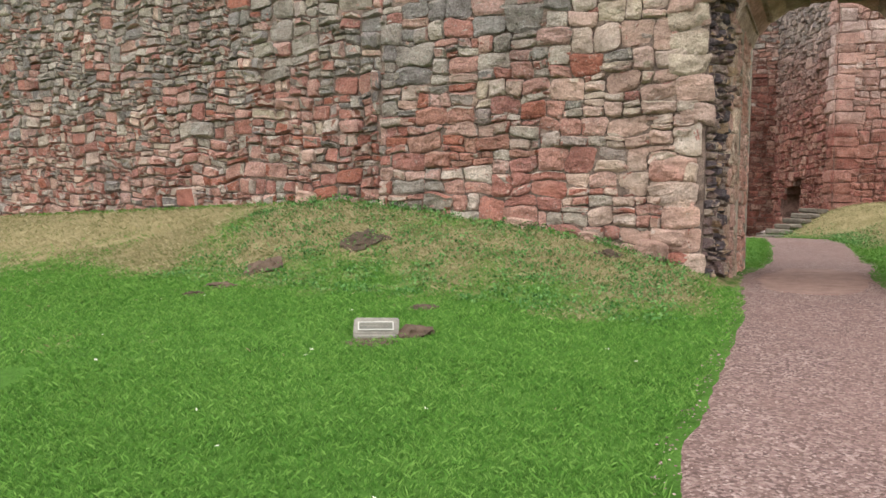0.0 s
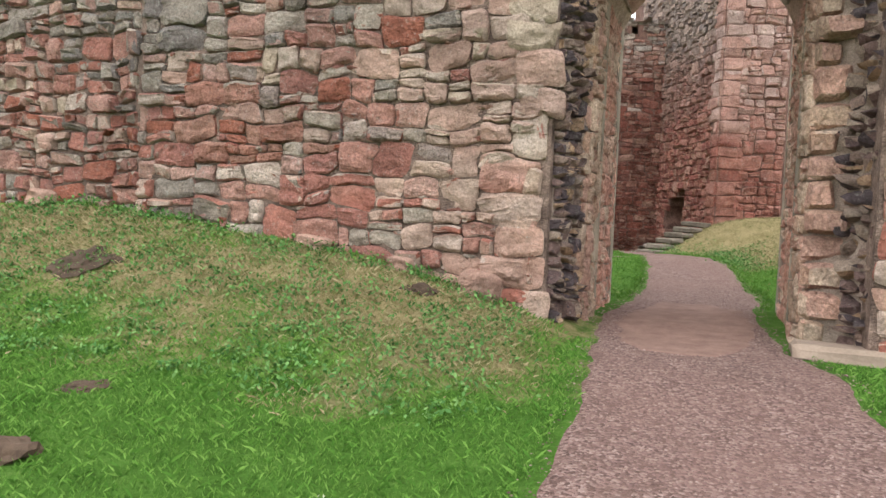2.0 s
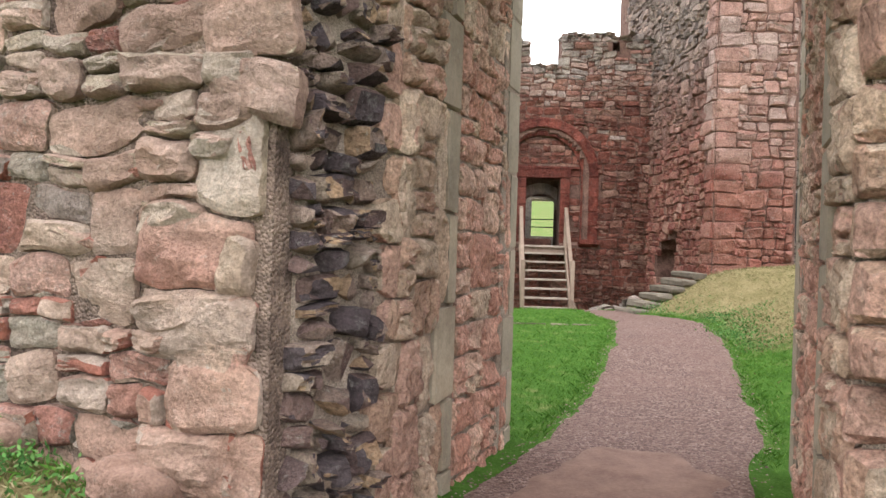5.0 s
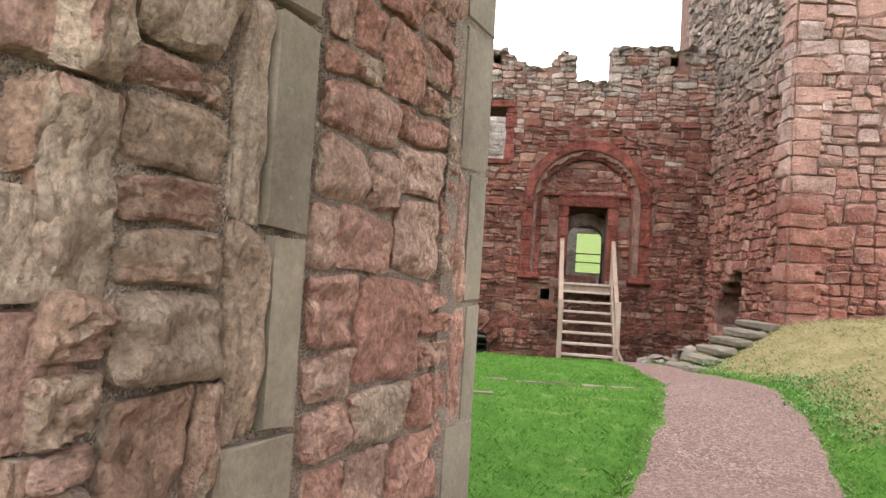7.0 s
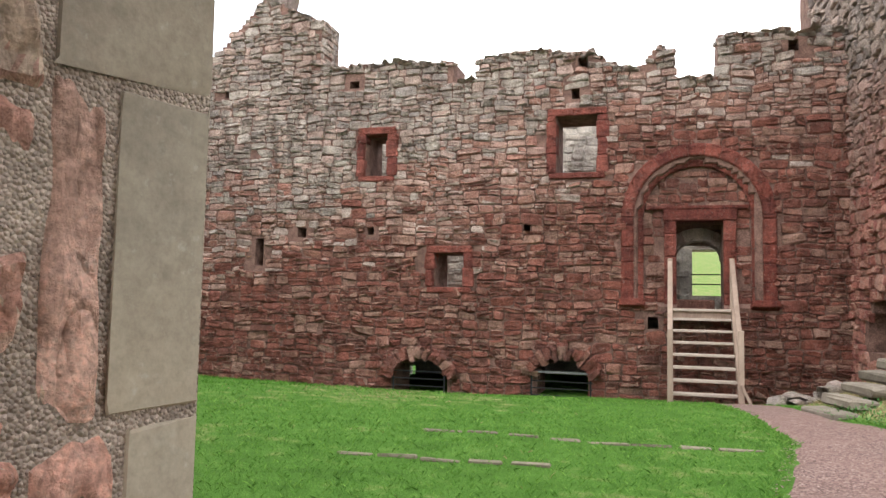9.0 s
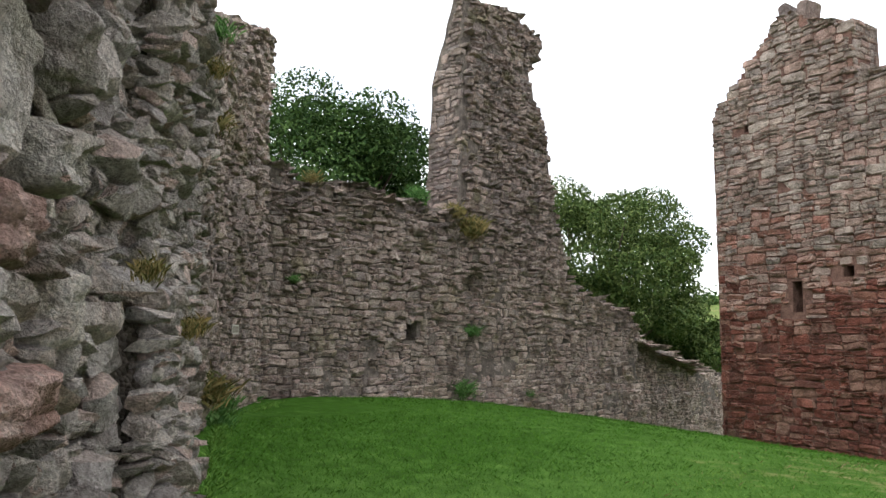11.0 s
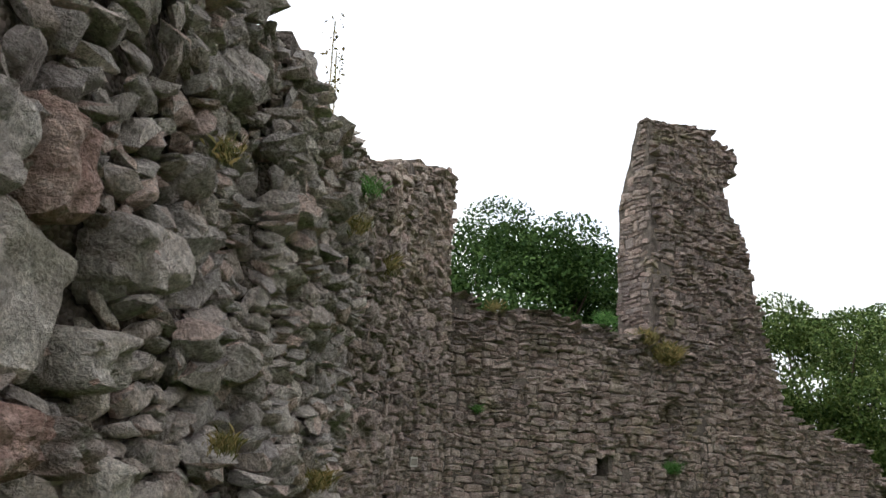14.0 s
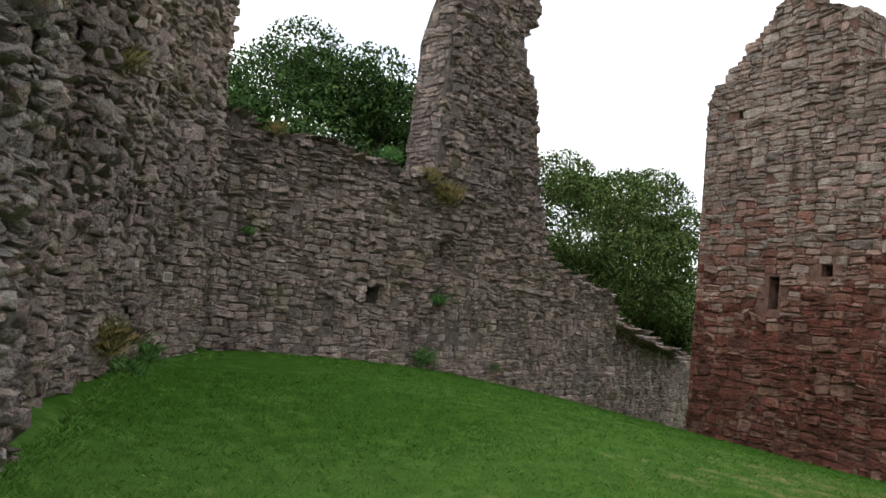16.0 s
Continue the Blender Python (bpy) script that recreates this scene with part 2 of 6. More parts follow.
m_quoin = stone_mat("pink_ashlar_quoin", [(0.32, 0.12, 0.09), (0.38, 0.18, 0.14), (0.34, 0.15, 0.11)], [(0.46, 0.27, 0.22), (0.5, 0.36, 0.31), (0.42, 0.25, 0.205), (0.45, 0.31, 0.265)], 3.0, 4.8, 0.5, lichen=0.3, strata=0.5, bump=0.7)
m_pass = stone_mat("tooled_passage_stone", [(0.62, 0.36, 0.28), (0.68, 0.45, 0.35), (0.56, 0.29, 0.22), (0.67, 0.5, 0.38), (0.63, 0.39, 0.305), (0.6, 0.33, 0.255)], lichen=0.15, strata=0.35, bump=0.8, dark=0.4, chisel=0.4)
m_jamb = stone_mat("weathered_tan_jamb", [(0.5, 0.36, 0.265), (0.5, 0.38, 0.29), (0.55, 0.42, 0.32), (0.46, 0.3, 0.22), (0.52, 0.32, 0.25), (0.48, 0.3, 0.235)], lichen=0.15, strata=0.5, bump=0.7, chisel=0.25)
m_dressed = stone_mat("smooth_dressed_sandstone", [(0.31, 0.255, 0.195), (0.35, 0.29, 0.22), (0.28, 0.235, 0.18)], lichen=0.12, strata=0.15, bump=-0.1, dark=0.35, grainy=0.22)
m_frame = stone_mat("red_moulded_sandstone", [(0.26, 0.07, 0.05), (0.31, 0.095, 0.07), (0.22, 0.06, 0.045), (0.29, 0.085, 0.062)], lichen=0.2, strata=0.6, bump=0.8, dark=0.8, streak=0.5)
m_grit = mortar_mat("gritty_pebble_mortar", (0.6, 0.47, 0.38), (0.33, 0.25, 0.2), 170.0)
m_mortar_pink = mortar_mat("pink_lime_mortar", (0.37, 0.265, 0.21), (0.11, 0.074, 0.06), 80.0)
m_mortar_red = mortar_mat("red_earthy_mortar", (0.31, 0.18, 0.14), (0.14, 0.078, 0.062), 60.0)
m_mortar_dark = mortar_mat("weathered_core_mortar", (0.25, 0.21, 0.18), (0.07, 0.058, 0.05), 60.0)
m_wood = plain_mat("weathered_grey_timber", (0.24, 0.17, 0.13), (0.4, 0.3, 0.235), 7.0, 0.8, 0.3, stretch=(1, 1, 0.25))
m_tread = plain_mat("grey_tread_timber", (0.3, 0.24, 0.2), (0.46, 0.38, 0.32), 7.0, 0.8, 0.3)
m_iron = plain_mat("black_painted_iron", (0.02, 0.02, 0.022), (0.045, 0.045, 0.05), 20.0, 0.5, 0.1, 0.6)
m_steel = plain_mat("galvanised_rail", (0.16, 0.16, 0.16), (0.26, 0.26, 0.26), 20.0, 0.45, 0.1, 0.6)
m_marker = plain_mat("lichened_marker_stone", (0.13, 0.115, 0.095), (0.28, 0.255, 0.21), 14.0, 0.95, 0.5)
m_plate = plain_mat("worn_metal_plate", (0.32, 0.3, 0.26), (0.48, 0.45, 0.4), 18.0, 0.6, 0.15, 0.2)
m_ink = plain_mat("worn_lettering", (0.09, 0.085, 0.07), (0.16, 0.15, 0.12), 30.0)
m_found = plain_mat("sunken_foundation_stone", (0.09, 0.075, 0.05), (0.2, 0.17, 0.12), 9.0)
m_trodden = plain_mat("trodden_reddish_earth", (0.16, 0.095, 0.075), (0.29, 0.185, 0.15), 6.0, 0.95, 0.5)
m_petal = plain_mat("pale_petals", (0.55, 0.53, 0.4), (0.75, 0.73, 0.62), 30.0)
m_earth = plain_mat("bare_brown_earth", (0.045, 0.03, 0.02), (0.12, 0.08, 0.055), 12.0, 1.0, 0.8)
m_step = plain_mat("grey_step_stone", (0.11, 0.09, 0.07), (0.22, 0.185, 0.145), 6.0, 0.95, 0.5)
m_slab = plain_mat("buff_sandstone_slab", (0.19, 0.14, 0.105), (0.32, 0.245, 0.19), 5.0, 0.95, 0.5)


def grass_ground():
    m, n, l, b = nodes_of("lawn_turf", 1.0)
    b.inputs["Specular IOR Level"].default_value = 0.05
    geo, at = n.new("ShaderNodeNewGeometry"), n.new("ShaderNodeAttribute")
    at.attribute_name = "dry"
    pos = geo.outputs["Position"]
    big, mid, fine = noise_node(n, l, pos, 0.5, 4.0), noise_node(n, l, pos, 4.0, 6.0, 0.7), noise_node(n, l, pos, 60.0, 5.0, 0.7)
    green = ramp(n, l, math_node(n, l, "MULTIPLY_ADD", fine, 0.5, math_node(n, l, "MULTIPLY", mid, 0.5)), [(0.34, (0.034, 0.08, 0.013)), (0.52, (0.07, 0.155, 0.025)), (0.68, (0.125, 0.225, 0.05))])
    straw = ramp(n, l, math_node(n, l, "MULTIPLY_ADD", fine, 0.5, math_node(n, l, "MULTIPLY", mid, 0.5)), [(0.34, (0.11, 0.1, 0.04)), (0.5, (0.24, 0.195, 0.095)), (0.66, (0.35, 0.285, 0.16))])
    f = math_node(n, l, "MULTIPLY_ADD", math_node(n, l, "SUBTRACT", mid, 0.5), 1.6, at.outputs["Fac"])
    f = math_node(n, l, "MULTIPLY_ADD", math_node(n, l, "SUBTRACT", big, 0.5), 0.9, f)
    # courtyard turf: its dimmer light is put into a darker green
    dimmed_green = mixed(n, l, 1.0, green, (0.62, 0.74, 0.5), "MULTIPLY")
    green = mixed(n, l, ramp(n, l, math_node(n, l, "MULTIPLY", f, -1.0), [(0.15, grey(0.0)), (0.6, grey(1.0))]), green, dimmed_green)
    col = mixed(n, l, ramp(n, l, f, [(0.3, grey(0.0)), (0.9, grey(1.0))]), green, straw)
    l.new(col, b.inputs["Base Color"])
    bp = n.new("ShaderNodeBump")
    bp.inputs["Strength"].default_value, bp.inputs["Distance"].default_value = 0.9, 0.03
    l.new(math_node(n, l, "ADD", fine, mid), bp.inputs["Height"])
    l.new(bp.outputs["Normal"], b.inputs["Normal"])
    return m


def blade_mat(name, stops):
    m, n, l, b = nodes_of(name, 0.75)
    geo = n.new("ShaderNodeNewGeometry")
    patch = noise_node(n, l, geo.outputs["Position"], 1.6, 4.0)
    f = math_node(n, l, "MULTIPLY_ADD", math_node(n, l, "SUBTRACT", patch, 0.5), 0.7, geo.outputs["Random Per Island"])
    l.new(ramp(n, l, f, stops), b.inputs["Base Color"])
    b.inputs["Specular IOR Level"].default_value = 0.1
    return m


def gravel_mat():
    m, n, l, b = nodes_of("pink_gravel_path", 0.95)
    geo = n.new("ShaderNodeNewGeometry")
    pos = geo.outputs["Position"]
    v = n.new("ShaderNodeTexVoronoi")
    v.inputs["Scale"].default_value = 62.0
    l.new(pos, v.inputs["Vector"])
    sep = n.new("ShaderNodeSeparateColor")
    l.new(v.outputs["Color"], sep.inputs[0])
    big, mid = noise_node(n, l, pos, 1.1, 5.0), noise_node(n, l, pos, 7.0, 5.0, 0.7)
    col = ramp(n, l, sep.outputs[0], [(0.0, (0.07, 0.041, 0.035)), (0.4, (0.155, 0.095, 0.082)), (0.75, (0.235, 0.155, 0.137)), (1.0, (0.32, 0.235, 0.205))])
    col = mixed(n, l, ramp(n, l, mid, [(0.4, grey(0.55)), (0.6, grey(0.0))]), col, (0.14, 0.085, 0.068))
    col = mixed(n, l, ramp(n, l, big, [(0.4, grey(0.35)), (0.6, grey(0.0))]), col, (0.2, 0.12, 0.1))
    l.new(col, b.inputs["Base Color"])
    bp = n.new("ShaderNodeBump")
    bp.inputs["Strength"].default_value, bp.inputs["Distance"].default_value = 0.9, 0.015
    l.new(math_node(n, l, "SUBTRACT", math_node(n, l, "MULTIPLY", mid, 0.5), v.outputs["Distance"]), bp.inputs["Height"])
    l.new(bp.outputs["Normal"], b.inputs["Normal"])
    return m


m_turf, m_gravel = grass_ground(), gravel_mat()
m_blade = blade_mat("green_grass_blades", [(0.1, (0.055, 0.14, 0.019)), (0.55, (0.098, 0.215, 0.033)), (0.95, (0.16, 0.285, 0.058))])
# darker copy of the blades: the courtyard's weaker light set in the colour
m_blade_dim = blade_mat("dimmed_courtyard_blades", [(0.1, (0.034, 0.1, 0.01)), (0.55, (0.062, 0.16, 0.018)), (0.95, (0.11, 0.225, 0.034))])
m_straw = blade_mat("dry_grass_blades", [(0.1, (0.115, 0.13, 0.04)), (0.5, (0.24, 0.2, 0.1)), (0.9, (0.36, 0.295, 0.17))])
m_weed = blade_mat("dull_wall_weeds", [(0.1, (0.07, 0.08, 0.025)), (0.5, (0.16, 0.14, 0.05)), (0.9, (0.3, 0.22, 0.09))])
m_clover = blade_mat("clover_leaves", [(0.1, (0.045, 0.12, 0.03)), (0.6, (0.09, 0.2, 0.05)), (0.95, (0.16, 0.28, 0.09))])
m_leaf = blade_mat("tree_leaves", [(0.1, (0.022, 0.05, 0.015)), (0.55, (0.048, 0.095, 0.025)), (0.95, (0.09, 0.15, 0.042))])
m_leaf2 = blade_mat("yellowing_tree_leaves", [(0.1, (0.035, 0.065, 0.018)), (0.55, (0.075, 0.12, 0.03)), (0.95, (0.15, 0.19, 0.06))])
m_bark = plain_mat("tree_bark", (0.06, 0.045, 0.035), (0.13, 0.1, 0.075), 10.0, 0.95, 0.7)
m_pebble = blade_mat("gravel_pebbles", [(0.05, (0.09, 0.055, 0.048)), (0.5, (0.2, 0.13, 0.112)), (0.95, (0.32, 0.235, 0.205))])


# ---- mesh helpers ----
def mesh_of(name, verts, faces, mat, smooth=False):
    me = bpy.data.meshes.new(name)
    me.from_pydata([tuple(v) for v in verts], [], [tuple(f) for f in faces])
    if mat:
        me.materials.append(mat)
    if smooth:
        me.polygons.foreach_set("use_smooth", [True] * len(me.polygons))
    me.update()
    return me


def fast_mesh(name, verts, faces, mat, sides):
    """A large mesh of faces that all have the same number of sides, from arrays."""
    me = bpy.data.meshes.new(name)
    nf = len(faces)
    me.vertices.add(len(verts))
    me.vertices.foreach_set("co", np.asarray(verts, np.float32).ravel())
    me.loops.add(nf * sides)
    me.loops.foreach_set("vertex_index", np.asarray(faces, np.int32).ravel())
    me.polygons.add(nf)
    me.polygons.foreach_set("loop_start", np.arange(nf, dtype=np.int32) * sides)
    me.update(calc_edges=True)
    me.materials.append(mat)
    return me


def part(name, bm, material, parent, label=""):
    """Links a bmesh (or a mesh) as one mesh object under a thing or a part."""
    if isinstance(bm, bmesh.types.BMesh):
        me = bpy.data.meshes.new(name)
        bm.to_mesh(me)
        bm.free()
        me.materials.append(material)
    else:
        me = bm
    ob = new(name, me)
    ob.parent = parent
    if label:
        ob["label"] = label
    return ob


def thing(name, label, category, group="", kind="", at=None):
    ob = new(name)
    ob.empty_display_size = 0.1
    if at is not None:
        ob.matrix_basis = at
    return tagged(ob, label, category, group, kind)


def add_box(bm, m, sx, sy, sz, bevel=0.0, jitter=0.0, rng=None):
    r = bmesh.ops.create_cube(bm, size=1.0, matrix=m @ Matrix.Diagonal((sx, sy, sz, 1)))
    vs = r["verts"]
    if bevel:
        es = list({e for v in vs for e in v.link_edges})
        out = bmesh.ops.bevel(bm, geom=es, offset=bevel, segments=1, affect="EDGES", clamp_overlap=True)
        vs = [v for v in out["verts"]]
    if jitter:
        for v in vs:
            v.co += Vector((rng.uniform(-1, 1), rng.uniform(-1, 1), rng.uniform(-1, 1))) * jitter
    return vs


def box(m, sx, sy, sz, bevel=0.0, jitter=0.0, rng=None):
    bm = bmesh.new()
    add_box(bm, m, sx, sy, sz, bevel, jitter, rng)
    return bm


# ---- plan: four straight lines of wall ----
class Line:
    """A vertical wall face: origin, direction along it, and the way that it faces."""

    def __init__(self, ox, oy, ux, uy, flip=1):
        k = math.hypot(ux, uy)
        self.o, self.u = Vector((ox, oy, 0)), Vector((ux / k, uy / k, 0))
        self.n = Vector((self.u.y, -self.u.x, 0)) * flip

    def at(self, a, z, out=0.0):
        return self.o + self.u * a + self.n * out + Vector((0, 0, z))

    def matrix(self, a, z, out=0.0):
        """x along the wall, y into it, z up."""
        p = self.at(a, z, out)
        return Matrix(((self.u.x, -self.n.x, 0, p.x), (self.u.y, -self.n.y, 0, p.y), (0, 0, 1, p.z), (0, 0, 0, 1)))


GN, GU = Vector((0.4617, 0.887, 0)), Vector((0.887, -0.4617, 0))


def gate(s, d):
    """World x, y from metres along the gate wall and metres across it."""
    p = GU * s + GN * d
    return p.x, p.y


L_outer = Line(*gate(0, 7.9), GU.x, GU.y)
L_red = Line(0.174 * 24.05, 0.985 * 24.05, 0.985, -0.174)
L_back = Line(-6.56, 15.2, -0.087, 0.996)
QUOIN = (9.74, 18.59)


def smooth(a, b, x):
    t = min(1.0, max(0.0, (x - a) / (b - a)))
    return t * t * (3 - 2 * t)


def lerp_table(x, table):
    if x <= table[0][0]:
        return table[0][1]
    for (x0, y0), (x1, y1) in zip(table, table[1:]):
        if x <= x1:
            return y0 + (y1 - y0) * (x - x0) / (x1 - x0)
    return table[-1][1]


def path_right(y):
    return lerp_table(y, [(9, 5.6), (11.7, 6.65), (13.0, 7.25), (15.8, 8.2), (17.2, 7.65), (18.5, 7.75), (22, 8.5)])


def path_left(y):
    return lerp_table(y, [(9, 4.35), (11.2, 4.95), (13.5, 5.95), (15.5, 6.7), (17.5, 6.75), (20, 6.9), (23, 7.0)])


def height(x, y):
    """The lie of the land."""
    s, d = x * GU.x + y * GU.y, x * GN.x + y * GN.y
    out = 0.05 + 0.085 * min(d, 6.9) + 0.02 * max(0, min(d, 9.5) - 6.9)
    t = min(1.0, max(0.0, (-0.95 - s) / 4.6))
    out += 0.07 * smooth(-0.6, -3.0, s) * smooth(1, 4, d)
    mound = (0.76 * t ** 0.62 - 0.045 * max(0.0, -s - 5.6)) * smooth(5.6, 8.0, d)
    out += max(0.0, mound) + 0.12 * smooth(1.0, 2.5, s) * smooth(4.5, 7.5, d)
    left = 1.22 - 0.0118 * max(0, min(y, 22) - 15.5) ** 2 - 0.19 * max(0.0, min(y, 34) - 22)
    right = 0.7 + 0.2 * smooth(10.0, 15, y) - 0.58 * smooth(17, 23.5, y)
    k = smooth(-7.5, 5.0, x)
    inn = left * (1 - k) + right * k - 0.2 * math.exp(-((x - 0.5) / 3.5) ** 2 - ((y - 24.6) / 1.8) ** 2)
    xr = path_right(y)
    inn += 0.82 * smooth(xr - 0.1, xr + 2.4, x) * (1 - 0.45 * smooth(20.5, 22.5, y))
    inn += 0.35 * smooth(xr + 2, xr + 6, x)
    k = smooth(9.0, 11.0, d)
    z = out * (1 - k) + inn * k
    z += 0.03 * noise.noise((x * 0.9, y * 0.9, 0)) + 0.012 * noise.noise((x * 3.1, y * 3.1, 2))
    far = math.hypot(x - 2, y - 14)
    if far > 24:
        z = z * (1 - smooth(24, 60, far)) + (-3.0 + 9 * noise.noise((x * 0.006, y * 0.006, 5))) * smooth(24, 60, far)
        z += smooth(60, 420, y) * 33 + smooth(300, 1200, far) * 12
    return z


# ---- ground ----
def axis(lo, hi, step, far):
    fine = list(np.arange(lo, hi + step / 2, step))
    out, k = [], step
    while (out[-1] if out else 0) < far:
        k *= 1.28
        out.append((out[-1] if out else 0) + k)
    return [lo - v for v in reversed(out)] + fine + [hi + v for v in out]


GX, GY = axis(-9, 13, 0.16, 1800), axis(-4, 26, 0.16, 1800)
gv = [(x, y, height(x, y)) for y in GY for x in GX]
nx = len(GX)
gf = [(j * nx + i, j * nx + i + 1, (j + 1) * nx + i + 1, (j + 1) * nx + i) for j in range(len(GY) - 1) for i in range(nx - 1)]
gme = fast_mesh("ground", gv, gf, m_turf, 4)
gme.polygons.foreach_set("use_smooth", [True] * len(gme.polygons))


def dryness(x, y):
    """Where the turf is straw-coloured: the foot of the gate wall, the bank, a patch of the lawn."""
    s, d = x * GU.x + y * GU.y, x * GN.x + y * GN.y
    v = 0.12 * noise.noise((x * 0.6, y * 0.6, 8))
    if d < 9:
        d += 0.5 * noise.noise((x * 0.8, y * 0.8, 3)) + 0.25 * noise.noise((x * 2.4, y * 2.4, 3))
        v += 1.25 * smooth(5.0, 6.8, d) * smooth(-0.2, -1.6, s) * (0.75 + 0.5 * noise.noise((x, y, 6))) + 0.2 * smooth(-4, -8, s)
    else:
        xr = path_right(y)
        # below zero the turf colour darkens, standing in for weaker light on the left
        v -= 0.8 * smooth(1.5, -2.0, x - 0.2 * (y - 14)) - 0.12
        v += 1.2 * smooth(xr - 0.1, xr + 0.7, x) * smooth(11.5, 14, y) + 0.55 * math.exp(-((x - 0.5) / 3) ** 2 - ((y - 18.5) / 2.2) ** 2)
    return v


at = gme.attributes.new("dry", "FLOAT", "POINT")
at.data.foreach_set("value", [dryness(x, y) if -20 < x < 25 and -10 < y < 40 else 0.5 for x, y, z in gv])
ground = tagged(new("ground", gme), "green mown lawn sloping up to the castle walls", "lawn", kind="structure")


def ribbon(name, rows, across, mat, lift):
    vs, fs = [], []
    for (xl, yl), (xr, yr) in rows:
        for k in range(across + 1):
            f = k / across
            x, y = xl + (xr - xl) * f, yl + (yr - yl) * f
            edge = 4 * f * (1 - f)
            vs.append((x, y, height(x, y) - 0.02 + (0.02 + lift) * min(1, edge * 4)))
    w = across + 1
    for j in range(len(rows) - 1):
        for k in range(across):
            fs.append((j * w + k, j * w + k + 1, (j + 1) * w + k + 1, (j + 1) * w + k))
    return mesh_of(name, vs, fs, mat, True)


def path_rows():
    rows = []
    for k in range(240):
        y = -4 + k * 0.112
        wob, wob2 = 0.09 * noise.noise((y * 1.7, 3, 0)) + 0.05 * noise.noise((y * 6, 3, 0)), 0.09 * noise.noise((y * 1.7, 9, 0)) + 0.05 * noise.noise((y * 6, 9, 0))
        if y < 8.6:
            xl = lerp_table(y, [(-4, -2.4), (2.75, 0.8), (3.9, 1.36), (6.2, 2.5), (7.6, 3.0), (8.6, 3.45)])
            xr = lerp_table(y, [(-4, -0.4), (2.0, 2.4), (4.2, 3.3), (5.8, 4.05), (7.0, 4.35), (8.6, 5.0)])
        else:
            xl = lerp_table(y, [(8.6, 3.45), (9.6, 4.1), (11.2, 4.95)]) if y < 11.2 else path_left(y)
            xr = lerp_table(y, [(8.6, 5.0), (9.4, 5.6), (11.7, 6.65)]) if y < 11.7 else path_right(y)
            if y > 17:
                xr = lerp_table(y, [(17, 7.65), (18.5, 7.65), (20, 7.8), (23, 8.3)])
        rows.append(((xl + wob, y), (xr + wob2, y)))
    return rows


PATH = path_rows()
path = tagged(new("path", ribbon("path", PATH, 14, m_gravel, 0.012)), "worn footpath of fine pink gravel", "path", kind="structure")


def on_path(x, y, pad=0.0):
    k = int((y + 4) / 0.112)
    if 0 <= k < len(PATH):
        return PATH[k][0][0] - pad < x < PATH[k][1][0] + pad
    return False


# ---- masonry ----
def crisp(me, degrees=32):
    me.set_sharp_from_angle(angle=radians(degrees))
    return me


def stone_shapes(count, nick, rough, seed, lump=0.2, flatness=0.86, lean=1.0):
    """Stone blanks of unit width and height, with nicked corners: x along, y into the wall (front at -1), z up."""
    rng = random.Random(seed)
    shapes = []
    for _ in range(count):
        ring = []
        for cx, cz in ((-1, -1), (1, -1), (1, 1), (-1, 1)):
            c = rng.uniform(*nick)
            e = rng.uniform(*nick)
            jx, jz = 1 - rng.uniform(0, rough), 1 - rng.uniform(0, rough)
            pair = [(0.5 * cx * jx, 0.5 * cz * (jz - 2 * c)), (0.5 * cx * (jx - 2 * e), 0.5 * cz * jz)]
            ring += pair if cx * cz > 0 else pair[::-1]
        k = len(ring)
        lean_x, lean_z = lean * rng.uniform(-0.45, 0.45), lean * rng.uniform(-0.6, 0.3)
        dep = lambda x, z: lean_x * x + lean_z * z
        vs = [(x, 0.7, z) for x, z in ring]
        vs += [(x * 0.99, -0.55 + rng.uniform(-0.15, 0.15) + dep(x, z), z * 0.99) for x, z in ring]
        vs += [(x * flatness + rng.uniform(-0.03, 0.03), -0.92 + rng.uniform(-lump, lump * 0.6) + dep(x, z), z * flatness + rng.uniform(-0.03, 0.03)) for x, z in ring]
        mids = [(-0.2, -0.2), (0.2, -0.2), (0.2, 0.2), (-0.2, 0.2)]
        vs += [(x + rng.uniform(-0.1, 0.1), -1.0 + rng.uniform(-lump, lump) + dep(x, z), z + rng.uniform(-0.1, 0.1)) for x, z in mids]
        fs = []
        for i in range(k):
            j = (i + 1) % k
            for lo, hi in ((0, k), (k, 2 * k)):
                fs += [(lo + i, lo + j, hi + j), (lo + i, hi + j, hi + i)]
        for i in range(4):
            p, q = 2 * k + 2 * i, 2 * k + 2 * i + 1
            m, m2 = 3 * k + i, 3 * k + (i + 1) % 4
            fs += [(p, q, m), (q, 2 * k + (2 * i + 2) % k, m2), (q, m2, m)]
        fs += [(3 * k, 3 * k + 1, 3 * k + 2), (3 * k, 3 * k + 2, 3 * k + 3)]
        shapes.append((np.array(vs), np.array(fs)))
    return shapes


